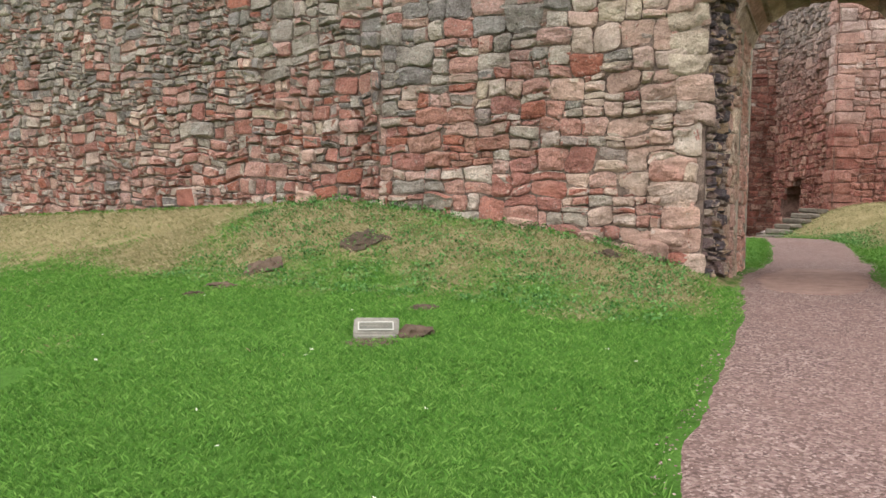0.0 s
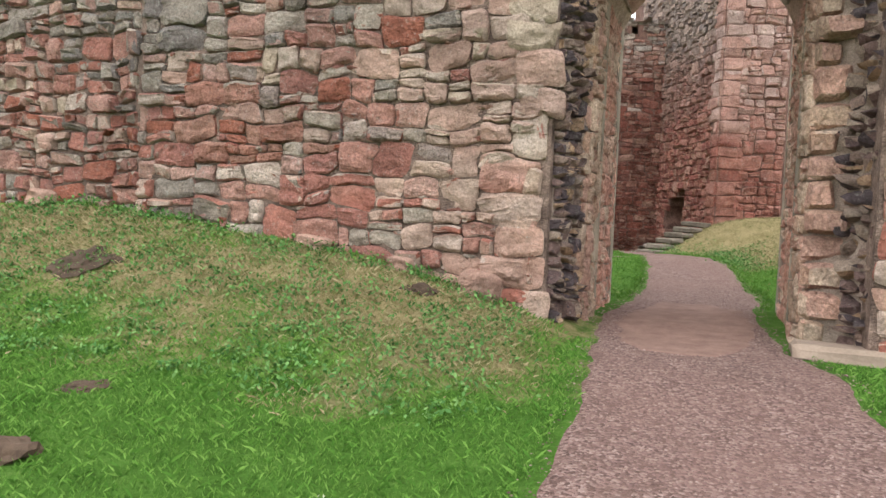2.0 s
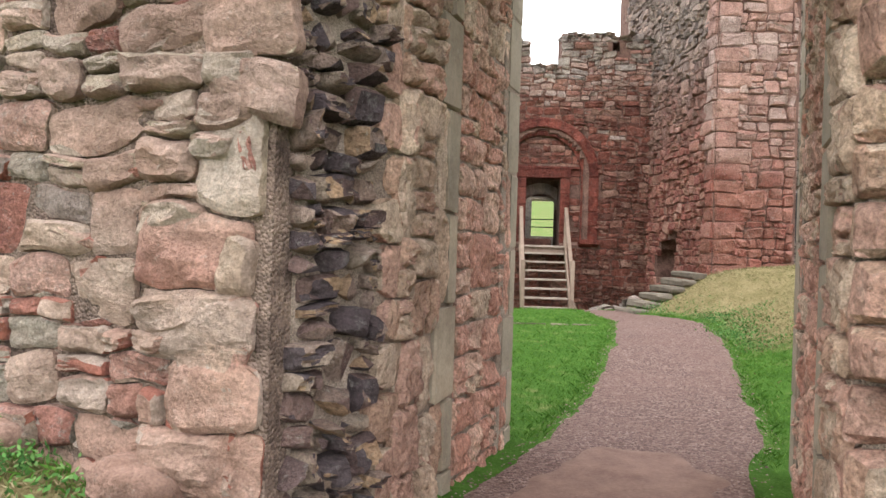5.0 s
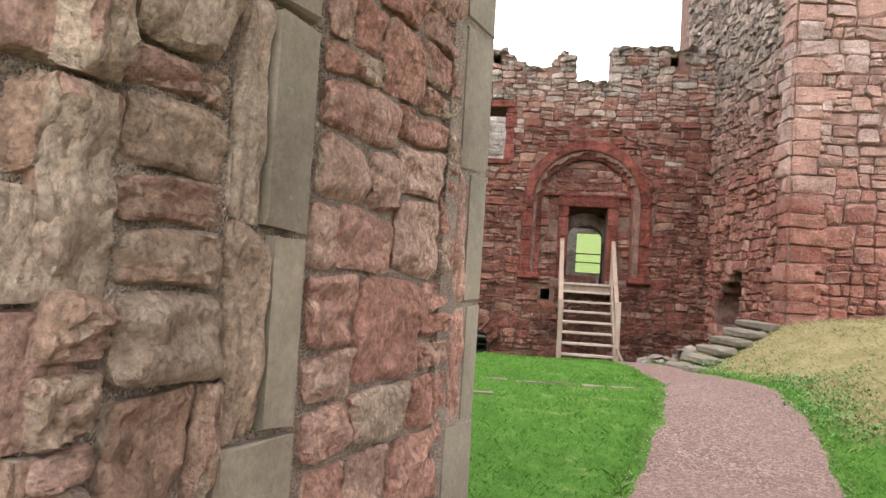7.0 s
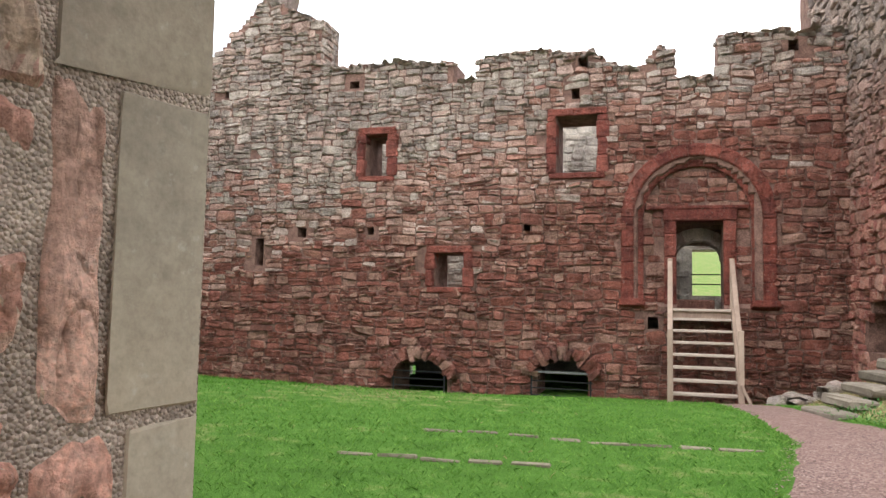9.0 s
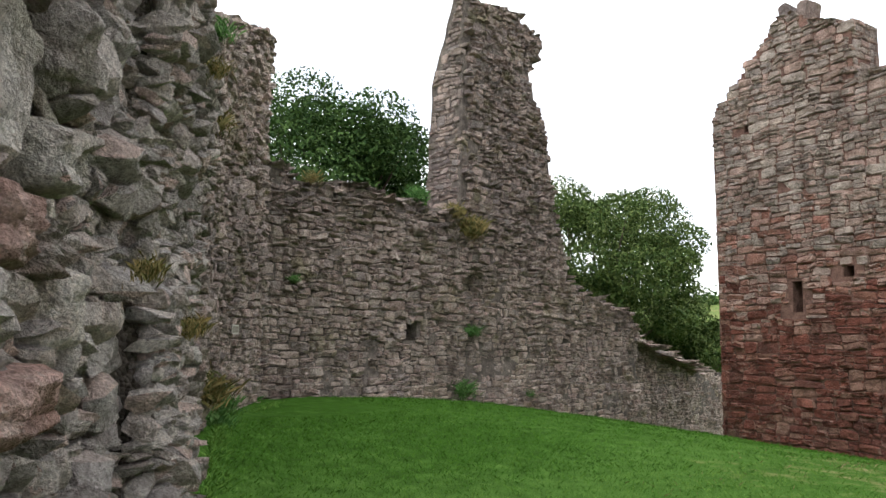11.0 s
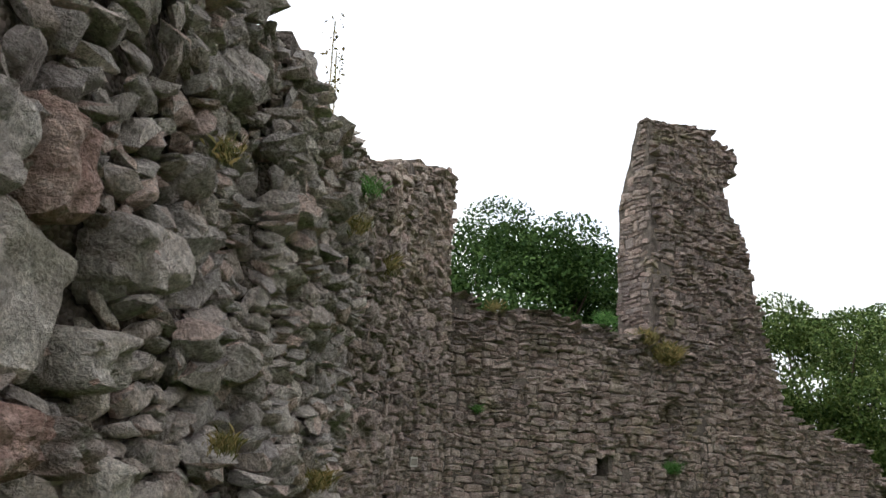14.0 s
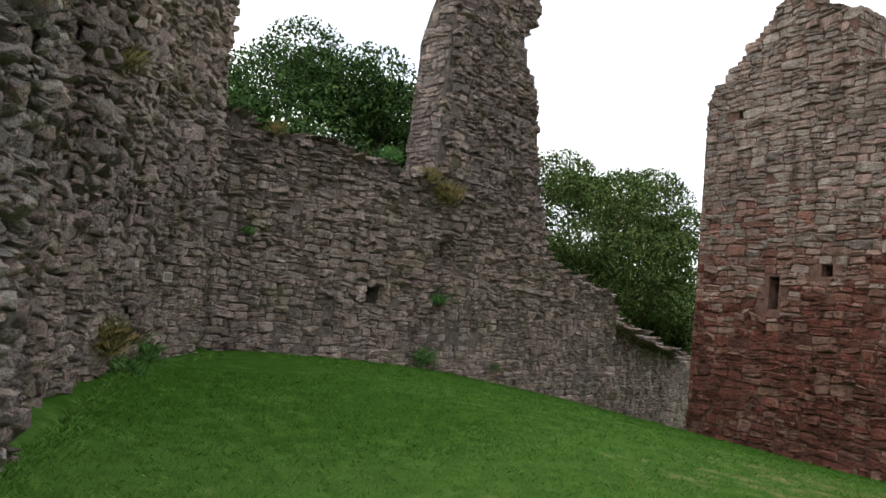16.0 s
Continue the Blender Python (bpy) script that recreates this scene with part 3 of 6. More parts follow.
def chunk_shapes(count, n, seed, lump=0.3, square=(3.5, 8)):
    """Finer blanks for the stones that are passed at arm's length."""
    rng = random.Random(seed)
    shapes = []
    for c in range(count):
        p = rng.uniform(*square)
        sx, sz, tx, tz = [rng.uniform(-0.1, 0.1) for _ in range(4)]
        lx, lz = rng.uniform(-0.4, 0.4), rng.uniform(-0.5, 0.3)
        vs, fs = [], []
        for j in range(n + 1):
            for i in range(n + 1):
                u, v = 2 * i / n - 1, 2 * j / n - 1
                m = max(abs(u), abs(v))
                k = m / max(1e-6, (abs(u) ** p + abs(v) ** p) ** (1 / p)) if m else 1
                x, z = u * k, v * k
                x, z = x * (1 + sx * z) + tx * 0.3 * z, z * (1 + sz * x) + tz * 0.3 * x
                bump = noise.fractal((x * 1.3 + 9 * c, z * 1.3, 4.0), 1.0, 2.0, 3) * lump
                vs.append((0.5 * x, -1.0 + 0.5 * m ** 12 + 0.5 * (lx * x + lz * z) * 0.5 - bump, 0.5 * z))
        edge = [i for i in range(n + 1)] + [j * (n + 1) + n for j in range(1, n + 1)] + [n * (n + 1) + i for i in range(n - 1, -1, -1)] + [j * (n + 1) for j in range(n - 1, 0, -1)]
        for j in range(n):
            for i in range(n):
                q = j * (n + 1) + i
                fs += [(q, q + 1, q + n + 2), (q, q + n + 2, q + n + 1)]
        first = len(vs)
        vs += [(vs[e][0] * 0.97, 0.7, vs[e][2] * 0.97) for e in edge]
        for i in range(len(edge)):
            j = (i + 1) % len(edge)
            fs += [(edge[j], edge[i], first + i), (edge[j], first + i, first + j)]
        shapes.append((np.array(vs), np.array(fs)))
    return shapes


def shard_shapes(count, seed, points=22, power=4.0):
    """Angular broken stones: hulls of random points in a rounded block, front at -1."""
    rng = random.Random(seed)
    shapes = []
    for _ in range(count):
        bm = bmesh.new()
        lx, lz = rng.uniform(-0.5, 0.5), rng.uniform(-0.7, 0.25)
        for k in range(points):
            d = [rng.gauss(0, 1) for _ in range(3)]
            m = sum(abs(c) ** power for c in d) ** (1 / power)
            x, y, z = [c / m for c in d]
            front = -1 if y < 0 else 0.7
            bm.verts.new((0.52 * x * rng.uniform(0.86, 1.0), abs(y) * front * rng.uniform(0.75, 1.1) + (0.4 * (lx * x + lz * z) if y < 0 else 0), 0.52 * z * rng.uniform(0.86, 1.0)))
        hull = bmesh.ops.convex_hull(bm, input=list(bm.verts))
        bmesh.ops.delete(bm, geom=[v for v in bm.verts if not v.link_faces], context="VERTS")
        bmesh.ops.subdivide_edges(bm, edges=list(bm.edges), cuts=1)
        bmesh.ops.triangulate(bm, faces=list(bm.faces))
        bmesh.ops.recalc_face_normals(bm, faces=list(bm.faces))
        for v in bm.verts:
            v.co += v.normal * 0.06 * noise.noise((v.co.x * 5 + 3 * len(shapes), v.co.y * 3, v.co.z * 5))
        bm.verts.index_update()
        vs, fs = [tuple(v.co) for v in bm.verts], [tuple(v.index for v in f.verts) for f in bm.faces]
        bm.free()
        shapes.append((np.array(vs), np.array(fs)))
    return shapes


KINDS = {
    "squared": stone_shapes(16, (0.02, 0.11), 0.05, 11, 0.22),
    "rough": stone_shapes(16, (0.05, 0.2), 0.1, 12, 0.3, 0.8),
    "jagged": stone_shapes(18, (0.06, 0.3), 0.2, 13, 0.45, 0.72),
    "ashlar": stone_shapes(6, (0.004, 0.012), 0.01, 14, 0.03, 0.97, 0.0),
    "chunk": chunk_shapes(24, 8, 15, 0.4, (2.6, 7)),
    "block": chunk_shapes(24, 6, 16, 0.12, (6, 14)),
    "cobble": chunk_shapes(28, 8, 17, 0.26, (4.5, 13)),
    "tooled": chunk_shapes(24, 12, 18, 0.45, (5, 12)),
    "shard": shard_shapes(26, 19),
}
ROUGH = KINDS["jagged"]


def courses(rng, a0, a1, z0, z1, h, w, tall=0.12, wave=0.06, split=0.15, size=None):
    """Rows of stones of uneven height: yields a, z, width, height of each."""
    out, z, taken = [], z0, []
    while z < z1:
        hh = rng.uniform(*h)
        a = a0 - rng.uniform(0, w[1])
        nxt = []
        while a < a1:
            g = size(a, z) if size else 1.0
            ww = rng.uniform(*w) * (0.7 + 0.6 * rng.random()) * g
            hit = next((t for t in taken if t[0] < a + ww - 0.03 and t[1] > a + 0.03), None)
            if hit:
                if hit[0] - a > w[0] * 0.4:
                    ww = hit[0] - a
                else:
                    a = hit[1]
                    continue
            p = rng.random()
            if p < tall:
                extra = hh * rng.uniform(0.7, 1.0)
                out.append((a + ww / 2, z + (hh + extra) / 2, ww, hh + extra))
                nxt.append((a, a + ww))
            elif p < tall + split and hh > 0.09:
                f = rng.uniform(0.35, 0.65)
                out.append((a + ww / 2, z + hh * f / 2, ww, hh * f))
                out.append((a + ww / 2, z + hh * (1 + f) / 2, ww, hh * (1 - f)))
            else:
                out.append((a + ww / 2, z + hh / 2, ww, hh))
            a += ww
        taken = nxt
        z += hh
    return out


def rubble(rng, a0, a1, z0, z1, w, h, spread_=0.4, size=None):
    """Random rubble: staggered panels cut again and again into stones of very unequal size."""
    out = []

    def cut(x0, x1, y0, y1):
        ww, hh = x1 - x0, y1 - y0
        g = (size((x0 + x1) / 2, (y0 + y1) / 2) if size else 1.0) * min(1.45, math.exp(rng.gauss(0, spread_)))
        lw, lh = w * g, h * g
        if ww > lw * 1.35 and ww / lw >= hh / lh:
            f = x0 + ww * rng.uniform(0.34, 0.66)
            cut(x0, f, y0, y1)
            cut(f, x1, y0, y1)
        elif hh > lh * 1.35:
            f = y0 + hh * rng.uniform(0.34, 0.66)
            cut(x0, x1, y0, f)
            cut(x0, x1, f, y1)
        else:
            out.append(((x0 + x1) / 2, (y0 + y1) / 2, ww, hh))
    z = z0
    while z < z1:
        hh = h * rng.uniform(2.0, 3.4)
        a = a0 - rng.uniform(0, 2 * w)
        while a < a1:
            ww = w * rng.uniform(2.2, 4.0)
            cut(a, a + ww, z, z + hh)
            a += ww
        z += hh
    trimmed = [(max(a0, a - ww / 2), min(a1, a + ww / 2), z, hh) for a, z, ww, hh in out]
    return [((lo + hi) / 2, z, hi - lo, hh) for lo, hi, z, hh in trimmed if hi - lo > 0.05]


def sorted_by(stones, zone, count):
    """Shares the stones out to several stone kinds by where they lie."""
    bins = [[] for _ in range(count)]
    for q in stones:
        bins[zone(q[0], q[1])].append(q)
    return bins


def warped(a, z, amp, f):
    """Bends the straight courses, so that the joints run unevenly."""
    return (a + amp * noise.noise((a * f, z * f, 31.0)) + amp * 0.5 * noise.noise((a * f * 2.7, z * f * 2.7, 3.0)),
            z + amp * noise.noise((a * f, z * f, 77.0)) + amp * 0.5 * noise.noise((a * f * 2.7, z * f * 2.7, 9.0)))


def lay(wall, line, stones, mat, kind, rng, proud=(0.02, 0.05), gap=0.014, spin=1.5, tilt=3.0, keep=None, singles=None, out=0.0, name="stone", bulge=None, limit=300, bend=0.05, freq=2.0, flush=False, grit=0.0, clip=None):
    """Sets stones on a wall's face; those for which singles() holds are pieces of their own, the rest are joined."""
    shapes = KINDS[kind]
    far_v, far_f, base, made = [], [], 0, 0
    ux, uy, ox, oy, nx_, ny_ = line.u.x, line.u.y, line.o.x, line.o.y, line.n.x, line.n.y
    flip = line.u.x * line.n.y - line.u.y * line.n.x > 0
    for a, z, ww, hh in stones:
        if clip:
            lo, hi = max(clip[0], a - ww / 2), min(clip[1], a + ww / 2)
            if hi - lo < 0.05:
                continue
            a, ww = (lo + hi) / 2, hi - lo
        if keep and not keep(a, z, ww, hh):
            continue
        sv, sf = shapes[rng.randrange(len(shapes))]
        p = rng.uniform(*proud)
        off = out + (bulge(a, z) if bulge else 0.0) - (p if flush else 0.0)
        turn = np.array(Euler((radians(rng.gauss(0, tilt)), radians(rng.gauss(0, spin)), radians(rng.gauss(0, tilt)))).to_matrix())
        mx = -1.0 if rng.random() < 0.5 else 1.0
        v = (sv * np.array([mx * max(0.03, ww - gap), p, max(0.03, hh - gap)])) @ turn.T
        aa, dd, zz = v[:, 0] + a, off - v[:, 1], v[:, 2] + z
        if bend:
            pairs = [warped(float(x), float(y), bend, freq) for x, y in zip(aa, zz)]
            aa, zz = np.array([q[0] for q in pairs]), np.array([q[1] for q in pairs])
        if grit:
            dd = dd + grit * np.array([noise.fractal((float(x) * 7, float(y) * 11, off * 5), 0.9, 2.2, 4) for x, y in zip(aa, zz)])
        wv = np.stack([ox + ux * aa + nx_ * dd, oy + uy * aa + ny_ * dd, zz], 1)
        tri = sf[:, ::-1] if (mx < 0) != flip else sf
        if singles and made < limit and singles(a, z):
            c = wv.mean(0)
            ob = new(name, crisp(fast_mesh(name, wv - c, tri, mat, 3)))
            ob.location = c
            ob.parent = wall
            made += 1
        else:
            far_v.append(wv)
            far_f.append(tri + base)
            base += len(wv)
    if far_v:
        ob = new("rubble_stones", crisp(fast_mesh("rubble_stones", np.concatenate(far_v), np.concatenate(far_f), mat, 3)))
        ob.parent = wall
        ob["kind"] = "stuff"
        ob["label"] = "many small stones of the wall face"
    return made


def slab(name, line, a0, a1, z0, z1, thick, inside, mat, cell=0.2, cuts_a=(), cuts_z=(), out=0.0, rough=0.015, bulge=None, depth=None):
    """A wall body: cells of a grid kept where inside(a, z) holds, extruded by the thickness."""
    def lines(lo, hi, cuts):
        vals = sorted(set([round(v, 3) for v in np.arange(lo, hi, cell)] + [round(hi, 3)] + [round(c, 3) for c in cuts]))
        keepers = [vals[0]]
        for v in vals[1:]:
            if v - keepers[-1] > 0.03 or v in [round(c, 3) for c in cuts]:
                keepers.append(v)
        return keepers
    A, Z = lines(a0, a1, cuts_a), lines(z0, z1, cuts_z)
    kept = {(i, j) for i in range(len(A) - 1) for j in range(len(Z) - 1) if inside((A[i] + A[i + 1]) / 2, (Z[j] + Z[j + 1]) / 2)}
    vs, index = [], {}

    def vert(i, j, side):
        key = (i, j, side)
        if key not in index:
            o = out + (bulge(A[i], Z[j]) if bulge else 0.0) if side == 0 else -thick + out + (depth(Z[j]) if depth else 0.0)
            r = rough * noise.noise((A[i] * 2.3, Z[j] * 2.3, side * 7)) if rough else 0
            index[key] = len(vs)
            vs.append(line.at(A[i], Z[j], o + r))
        return index[key]
    fs = []
    for i, j in sorted(kept):
        fs.append((vert(i, j, 0), vert(i + 1, j, 0), vert(i + 1, j + 1, 0), vert(i, j + 1, 0)))
        fs.append((vert(i + 1, j, 1), vert(i, j, 1), vert(i, j + 1, 1), vert(i + 1, j + 1, 1)))
        for di, dj, p, q in ((-1, 0, (i, j + 1), (i, j)), (1, 0, (i + 1, j), (i + 1, j + 1)), (0, -1, (i, j), (i + 1, j)), (0, 1, (i + 1, j + 1), (i, j + 1))):
            if (i + di, j + dj) not in kept:
                fs.append((vert(*p, 0), vert(*p, 1), vert(*q, 1), vert(*q, 0)))
    return new(name, mesh_of(name, vs, fs, mat))


def ragged(base, amp=0.12, f=1.7, seed=0):
    return lambda a: base(a) + amp * noise.noise((a * f, seed, 0.3)) + amp * 0.6 * noise.noise((a * f * 3.7, seed, 4.3))


# gate wall, outer skin: broken back round the gateway
GATE_L, GATE_R, SPRING, CROWN = -0.96, 0.68, 3.3, 3.97


def arch_top(a, lo, hi, spring, crown):
    f = (a - (lo + hi) / 2) / ((hi - lo) / 2)
    return spring + (crown - spring) * math.sqrt(max(0.0, 1 - f * f)) if abs(f) < 1 else -9


outer_top = ragged(lambda a: 6.0 if a < -2 else 5.2, 0.15, 1.1, 3)


def skin_left(z):
    return lerp_table(z, [(0, -1.12), (1.85, -1.14), (1.95, -1.2), (2.1, -1.1), (3.2, -1.12), (4.1, -0.95)])


def outer_in(a, z):
    if z > outer_top(a):
        return False
    return not (skin_left(z) < a < 1.04 and z < 4.2)


wall_outer = tagged(slab("wall_outer", L_outer, -26, 12, -0.6, 6.2, 0.62, outer_in, m_mortar_pink, 0.22, (-1.14, 1.04), (4.2,)), "curtain wall of pink and grey sandstone rubble", "wall", kind="structure")


def passage_in(a, z):
    top = lerp_table(a, [(-12.5, 6.4), (-10.4, 6.2), (-9.6, 5.7), (-6, 4.6), (-5.2, 4.4), (-3.2, 4.0), (-1, 4.3), (12, 4.6)])
    return z < top + 0.1 * noise.noise((a * 2.0, 1, 0)) and not (GATE_L < a < GATE_R and z < arch_top(a, GATE_L, GATE_R, SPRING, CROWN))


L_gate = Line(*gate(0, 8.52), GU.x, GU.y)
wall_gate = tagged(slab("wall_gate", L_gate, -14, 12, -0.6, 7.0, 1.42, passage_in, m_grit, 0.14, (GATE_L, GATE_R)), "thick broken core of the curtain wall round the gateway", "wall", kind="structure")

# red range
RED_TOP = [(-8.15, 7.36), (-8.1, 7.4), (-6.35, 9.08), (-6.1, 9.12), (-5.45, 8.72), (-4.83, 8.48), (-4.81, 8.45), (-4.8, 7.3), (-4.1, 7.37), (-1.63, 7.3), (-1.62, 6.85), (-1.06, 6.85), (-1.05, 7.3), (0.2, 7.38), (1.4, 7.2), (1.9, 6.9), (2.3, 6.88), (2.6, 7.25), (2.9, 7.25), (2.91, 6.57), (3.72, 6.57), (3.73, 7.4), (6.5, 7.3)]
red_top = lambda a: lerp_table(a, RED_TOP) + 0.05 * noise.noise((a * 4, 2, 0))
WINDOWS = [(-3.6, -3.07, 4.84, 5.77), (0.62, 1.45, 4.77, 5.95), (-1.95, -1.3, 2.43, 3.15)]
HOLES = [(-6.3, -6.08, 2.86, 3.49), (-5.22, -5.0, 3.5, 3.72), (-3.52, -3.36, 3.55, 3.72), (-0.04, 0.1, 3.58, 3.8), (-4.04, -3.82, 6.85, 7.02), (1.05, 1.25, 6.92, 7.16), (4.99, 5.17, 6.97, 7.2), (-7.27, -7.13, 6.83, 7.0), (0.92, 1.08, 6.3, 6.52), (2.42, 2.62, 1.66, 1.9)]
DOOR = (2.96, 3.82, 2.05, 3.78)
CELLARS = [(-2.79, -1.62, -0.6, 0.55, 0.9), (0.28, 1.29, -0.6, 0.7, 1.02)]
ARCH_C, ARCH_R1, ARCH_SP = 3.33, 1.42, 3.86


def red_open(a, z):
    if any(w[0] < a < w[1] and w[2] < z < w[3] for w in WINDOWS + HOLES) or (DOOR[0] < a < DOOR[1] and DOOR[2] < z < DOOR[3]):
        return True
    return any(c[0] < a < c[1] and z < arch_top(a, c[0], c[1], c[3], c[4]) for c in CELLARS)


def red_in(a, z):
    return z < red_top(a) and not red_open(a, z)


cut_a = [v for w in WINDOWS + HOLES for v in w[:2]] + [DOOR[0], DOOR[1], -4.805, -1.62, -1.05, 2.905, 3.725] + [v for c in CELLARS for v in c[:2]]
cut_z = [v for w in WINDOWS + HOLES for v in w[2:]] + [DOOR[2], DOOR[3], 6.57, 6.85]
recess = lambda a, z: -0.2 if z > 2.1 and math.hypot(a - ARCH_C, max(0.0, z - ARCH_SP)) < 1.05 else 0.0
wall_red = tagged(slab("wall_red", L_red, -8.1, 7.5, -1.2, 9.6, 0.95, red_in, m_mortar_red, 0.1, cut_a, cut_z, bulge=recess), "red sandstone range with crenellated weathered top", "wall", kind="structure")

# the range's end wall and rear wall, seen through the openings
L_red_end = Line(*L_red.at(-8.08, 0, -0.96).to_2d(), -L_red.n.x, -L_red.n.y, -1)
wall_end = tagged(slab("wall_end", L_red_end, 0.02, 5.0, -1.5, 7.3, 0.9, lambda a, z: z < 7.2 - 0.3 * abs(a - 2.5) + 0.1 * noise.noise((a * 3, 0, 0)), m_mortar_red, 0.25), "end wall of the red sandstone range", "wall", kind="structure")
L_rear = Line(*L_red.at(0, 0, -4.4).to_2d(), L_red.u.x, L_red.u.y)
REAR_OPEN = [(3.36, 4.22, 2.4, 3.55), (-4.25, -3.85, -0.6, 0.36)]
wall_rear = tagged(slab("wall_rear", L_rear, -8.0, 9.0, -1.5, 7.6, 0.9, lambda a, z: z < 6.98 + 0.15 * noise.noise((a * 1.5, 5, 0)) and not any(o[0] < a < o[1] and o[2] < z < o[3] for o in REAR_OPEN), m_rear, 0.2, [v for o in REAR_OPEN for v in o[:2]], [v for o in REAR_OPEN for v in o[2:]]), "grey inner rubble wall behind the windows", "wall", kind="structure")
floor_range = tagged(part("floor", box(L_red.matrix(-0.3, 1.92, -2.7), 15.4, 3.4, 0.2), m_mortar_red, None), "stone vault floor inside the red range", "floor", kind="structure")

# back curtain wall with its tall fragment
def cavity(a, z):
    """Where facing stones have fallen out of the back wall."""
    return 0.5 * math.exp(-((a - 5.5) / 0.32) ** 2 - ((z - 3.4) / 0.28) ** 2) + 0.18 * math.exp(-((a - 5.2) / 0.14) ** 2) * smooth(0.8, 1.4, z) * smooth(3.7, 3.2, z) + 0.16 * math.exp(-((a - 2.2) / 0.5) ** 2 - ((z - 4.3) / 0.2) ** 2) + 0.55 * smooth(12.2, 12.7, a)


BACK_TOP = [(-0.6, 5.9), (0.0, 5.25), (0.8, 4.92), (2.4, 5.15), (3.3, 4.95), (4.6, 4.85), (5.2, 4.95), (8.5, 4.9), (9.0, 3.8), (9.6, 3.42), (12.0, 3.05), (12.5, 2.37), (16.4, 1.46), (19, 1.2)]
# the fragment leans back on its flank and its other edge is bitten away
FRAG_L, FRAG_R = 5.0, [(3.7, 9.05), (5.0, 8.6), (6.3, 8.2), (7.8, 7.95), (8.2, 7.5), (8.9, 7.45), (9.4, 7.8), (9.8, 7.72), (10.0, 7.1)]
back_top = ragged(lambda a: lerp_table(a, BACK_TOP), 0.12, 1.6, 6)
frag_depth = lambda z: lerp_table(z, [(5.0, 1.05), (8.0, 0.95), (9.9, 0.3)])


def frag_in(a, z):
    return FRAG_L < a < lerp_table(z, FRAG_R) + 0.12 * noise.noise((z * 3.5, 1.0, 0)) + 0.07 * noise.noise((z * 9, 2.0, 0)) and 4.0 < z < 9.85 + 0.14 * (a - 5.0) + 0.1 * noise.noise((a * 4, 3.0, 0))


wall_back = tagged(slab("wall_back", L_back, -0.6, 19, -2.4, 10.4, 1.3, lambda a, z: (z < back_top(a) or frag_in(a, z)) and not (3.35 < a < 3.75 and 2.2 < z < 2.55), m_mortar_dark, 0.16, (3.35, 3.75, FRAG_L), (2.2, 2.55), rough=0.06, bulge=lambda a, z: 0.22 * smooth(2.0, 0.2, z) - cavity(a, z), depth=lambda z: 1.3 - frag_depth(z)), "ruined grey curtain wall with a tall broken fragment", "wall", kind="structure")

# inner face of the gate wall: broken rubble
INNER = [(-0.965, 10.235, 3.8), (-3.2, 10.19, 4.05), (-5.2, 10.2, 4.42), (-6.0, 10.0, 4.62), (-9.8, 10.02, 6.2), (-10.6, 10.12, 6.65), (-12.0, 10.54, 6.95)]
inner_lines = []
for (s0, d0, t0), (s1, d1, t1) in zip(INNER, INNER[1:]):
    p, q = gate(s1, d1), gate(s0, d0)
    inner_lines.append((Line(*p, q[0] - p[0], q[1] - p[1], -1), math.hypot(q[0] - p[0], q[1] - p[1]), t1, t0))


def shag(a, z, k=0):
    hollow = 0.26 * math.exp(-((a - 1.36) / 0.15) ** 2 - ((z - 2.68) / 0.16) ** 2) + 0.2 * math.exp(-((a - 1.75) / 0.25) ** 2 - ((z - 1.95) / 0.1) ** 2) if k == 0 else 0.0
    calm = smooth(2.3, 1.1, a) if k == 0 else 1.0
    return -hollow + calm * (0.1 * noise.noise((a * 0.9 + 7 * k, z * 0.9, 1.5)) + 0.05 * noise.noise((a * 2.6 + 7 * k, z * 2.6, 8.5)))


inner_walls = []
for k, (ln, length, t0, t1) in enumerate(inner_lines):
    top = lambda a, t0=t0, t1=t1, ln=length, k=k: t0 + (t1 - t0) * a / ln + 0.16 * noise.noise((a * 1.5, k, 0)) + 0.1 * noise.noise((a * 5, k, 3))
    w = slab("wall_inner_%d" % (k + 1), ln, 0, length, -0.3, 7.4, 0.25 if k < 5 else 1.2, lambda a, z, top=top: z < top(a), m_mortar_dark, 0.18, rough=0.0, bulge=lambda a, z, k=k: shag(a, z, k) * (0.8 if k < 5 else 0.3) - (0.09 if k == 0 else 0.02))
    tagged(w, "dark broken rubble inner face of the gate wall", "wall", kind="structure")
    inner_walls.append((w, ln, length, top, k))

# tower
L_tl = Line(*QUOIN, 0.088, 0.996, -1)
L_tf = Line(*QUOIN, 0.985, -0.174)
tl_in = lambda a, z: z < 13 and (a < 4.1 or z > 6.8) and not (2.0 < a < 3.3 and 1.3 < z < 2.05 + 0.5 * (3.3 - a) / 1.3 + 0.08 * math.sin(a * 11))
wall_tower = tagged(slab("wall_tower_side", L_tl, 0, 7.4, 0.3, 13, 0.9, tl_in, m_mortar_red, 0.22, (4.1,)), "tower wall, dark rubble above red sandstone", "wall", kind="structure")
wall_tower_front = tagged(slab("wall_tower_front", L_tf, 0.0, 1.55, 0.3, 13, 1.2, lambda a, z: z < 13, m_mortar_red, 0.25), "tower front with pink ashlar corner", "wall", kind="structure")
L_ts = Line(*L_tf.at(1.5, 0, -1.25).to_2d(), 0.985, -0.174)
wall_tower_set = tagged(slab("wall_tower_recess", L_ts, 0, 9, 0.3, 13, 0.8, lambda a, z: z < 13, m_mortar_dark, 0.3), "dark rubble tower wall behind an iron railing", "wall", kind="structure")


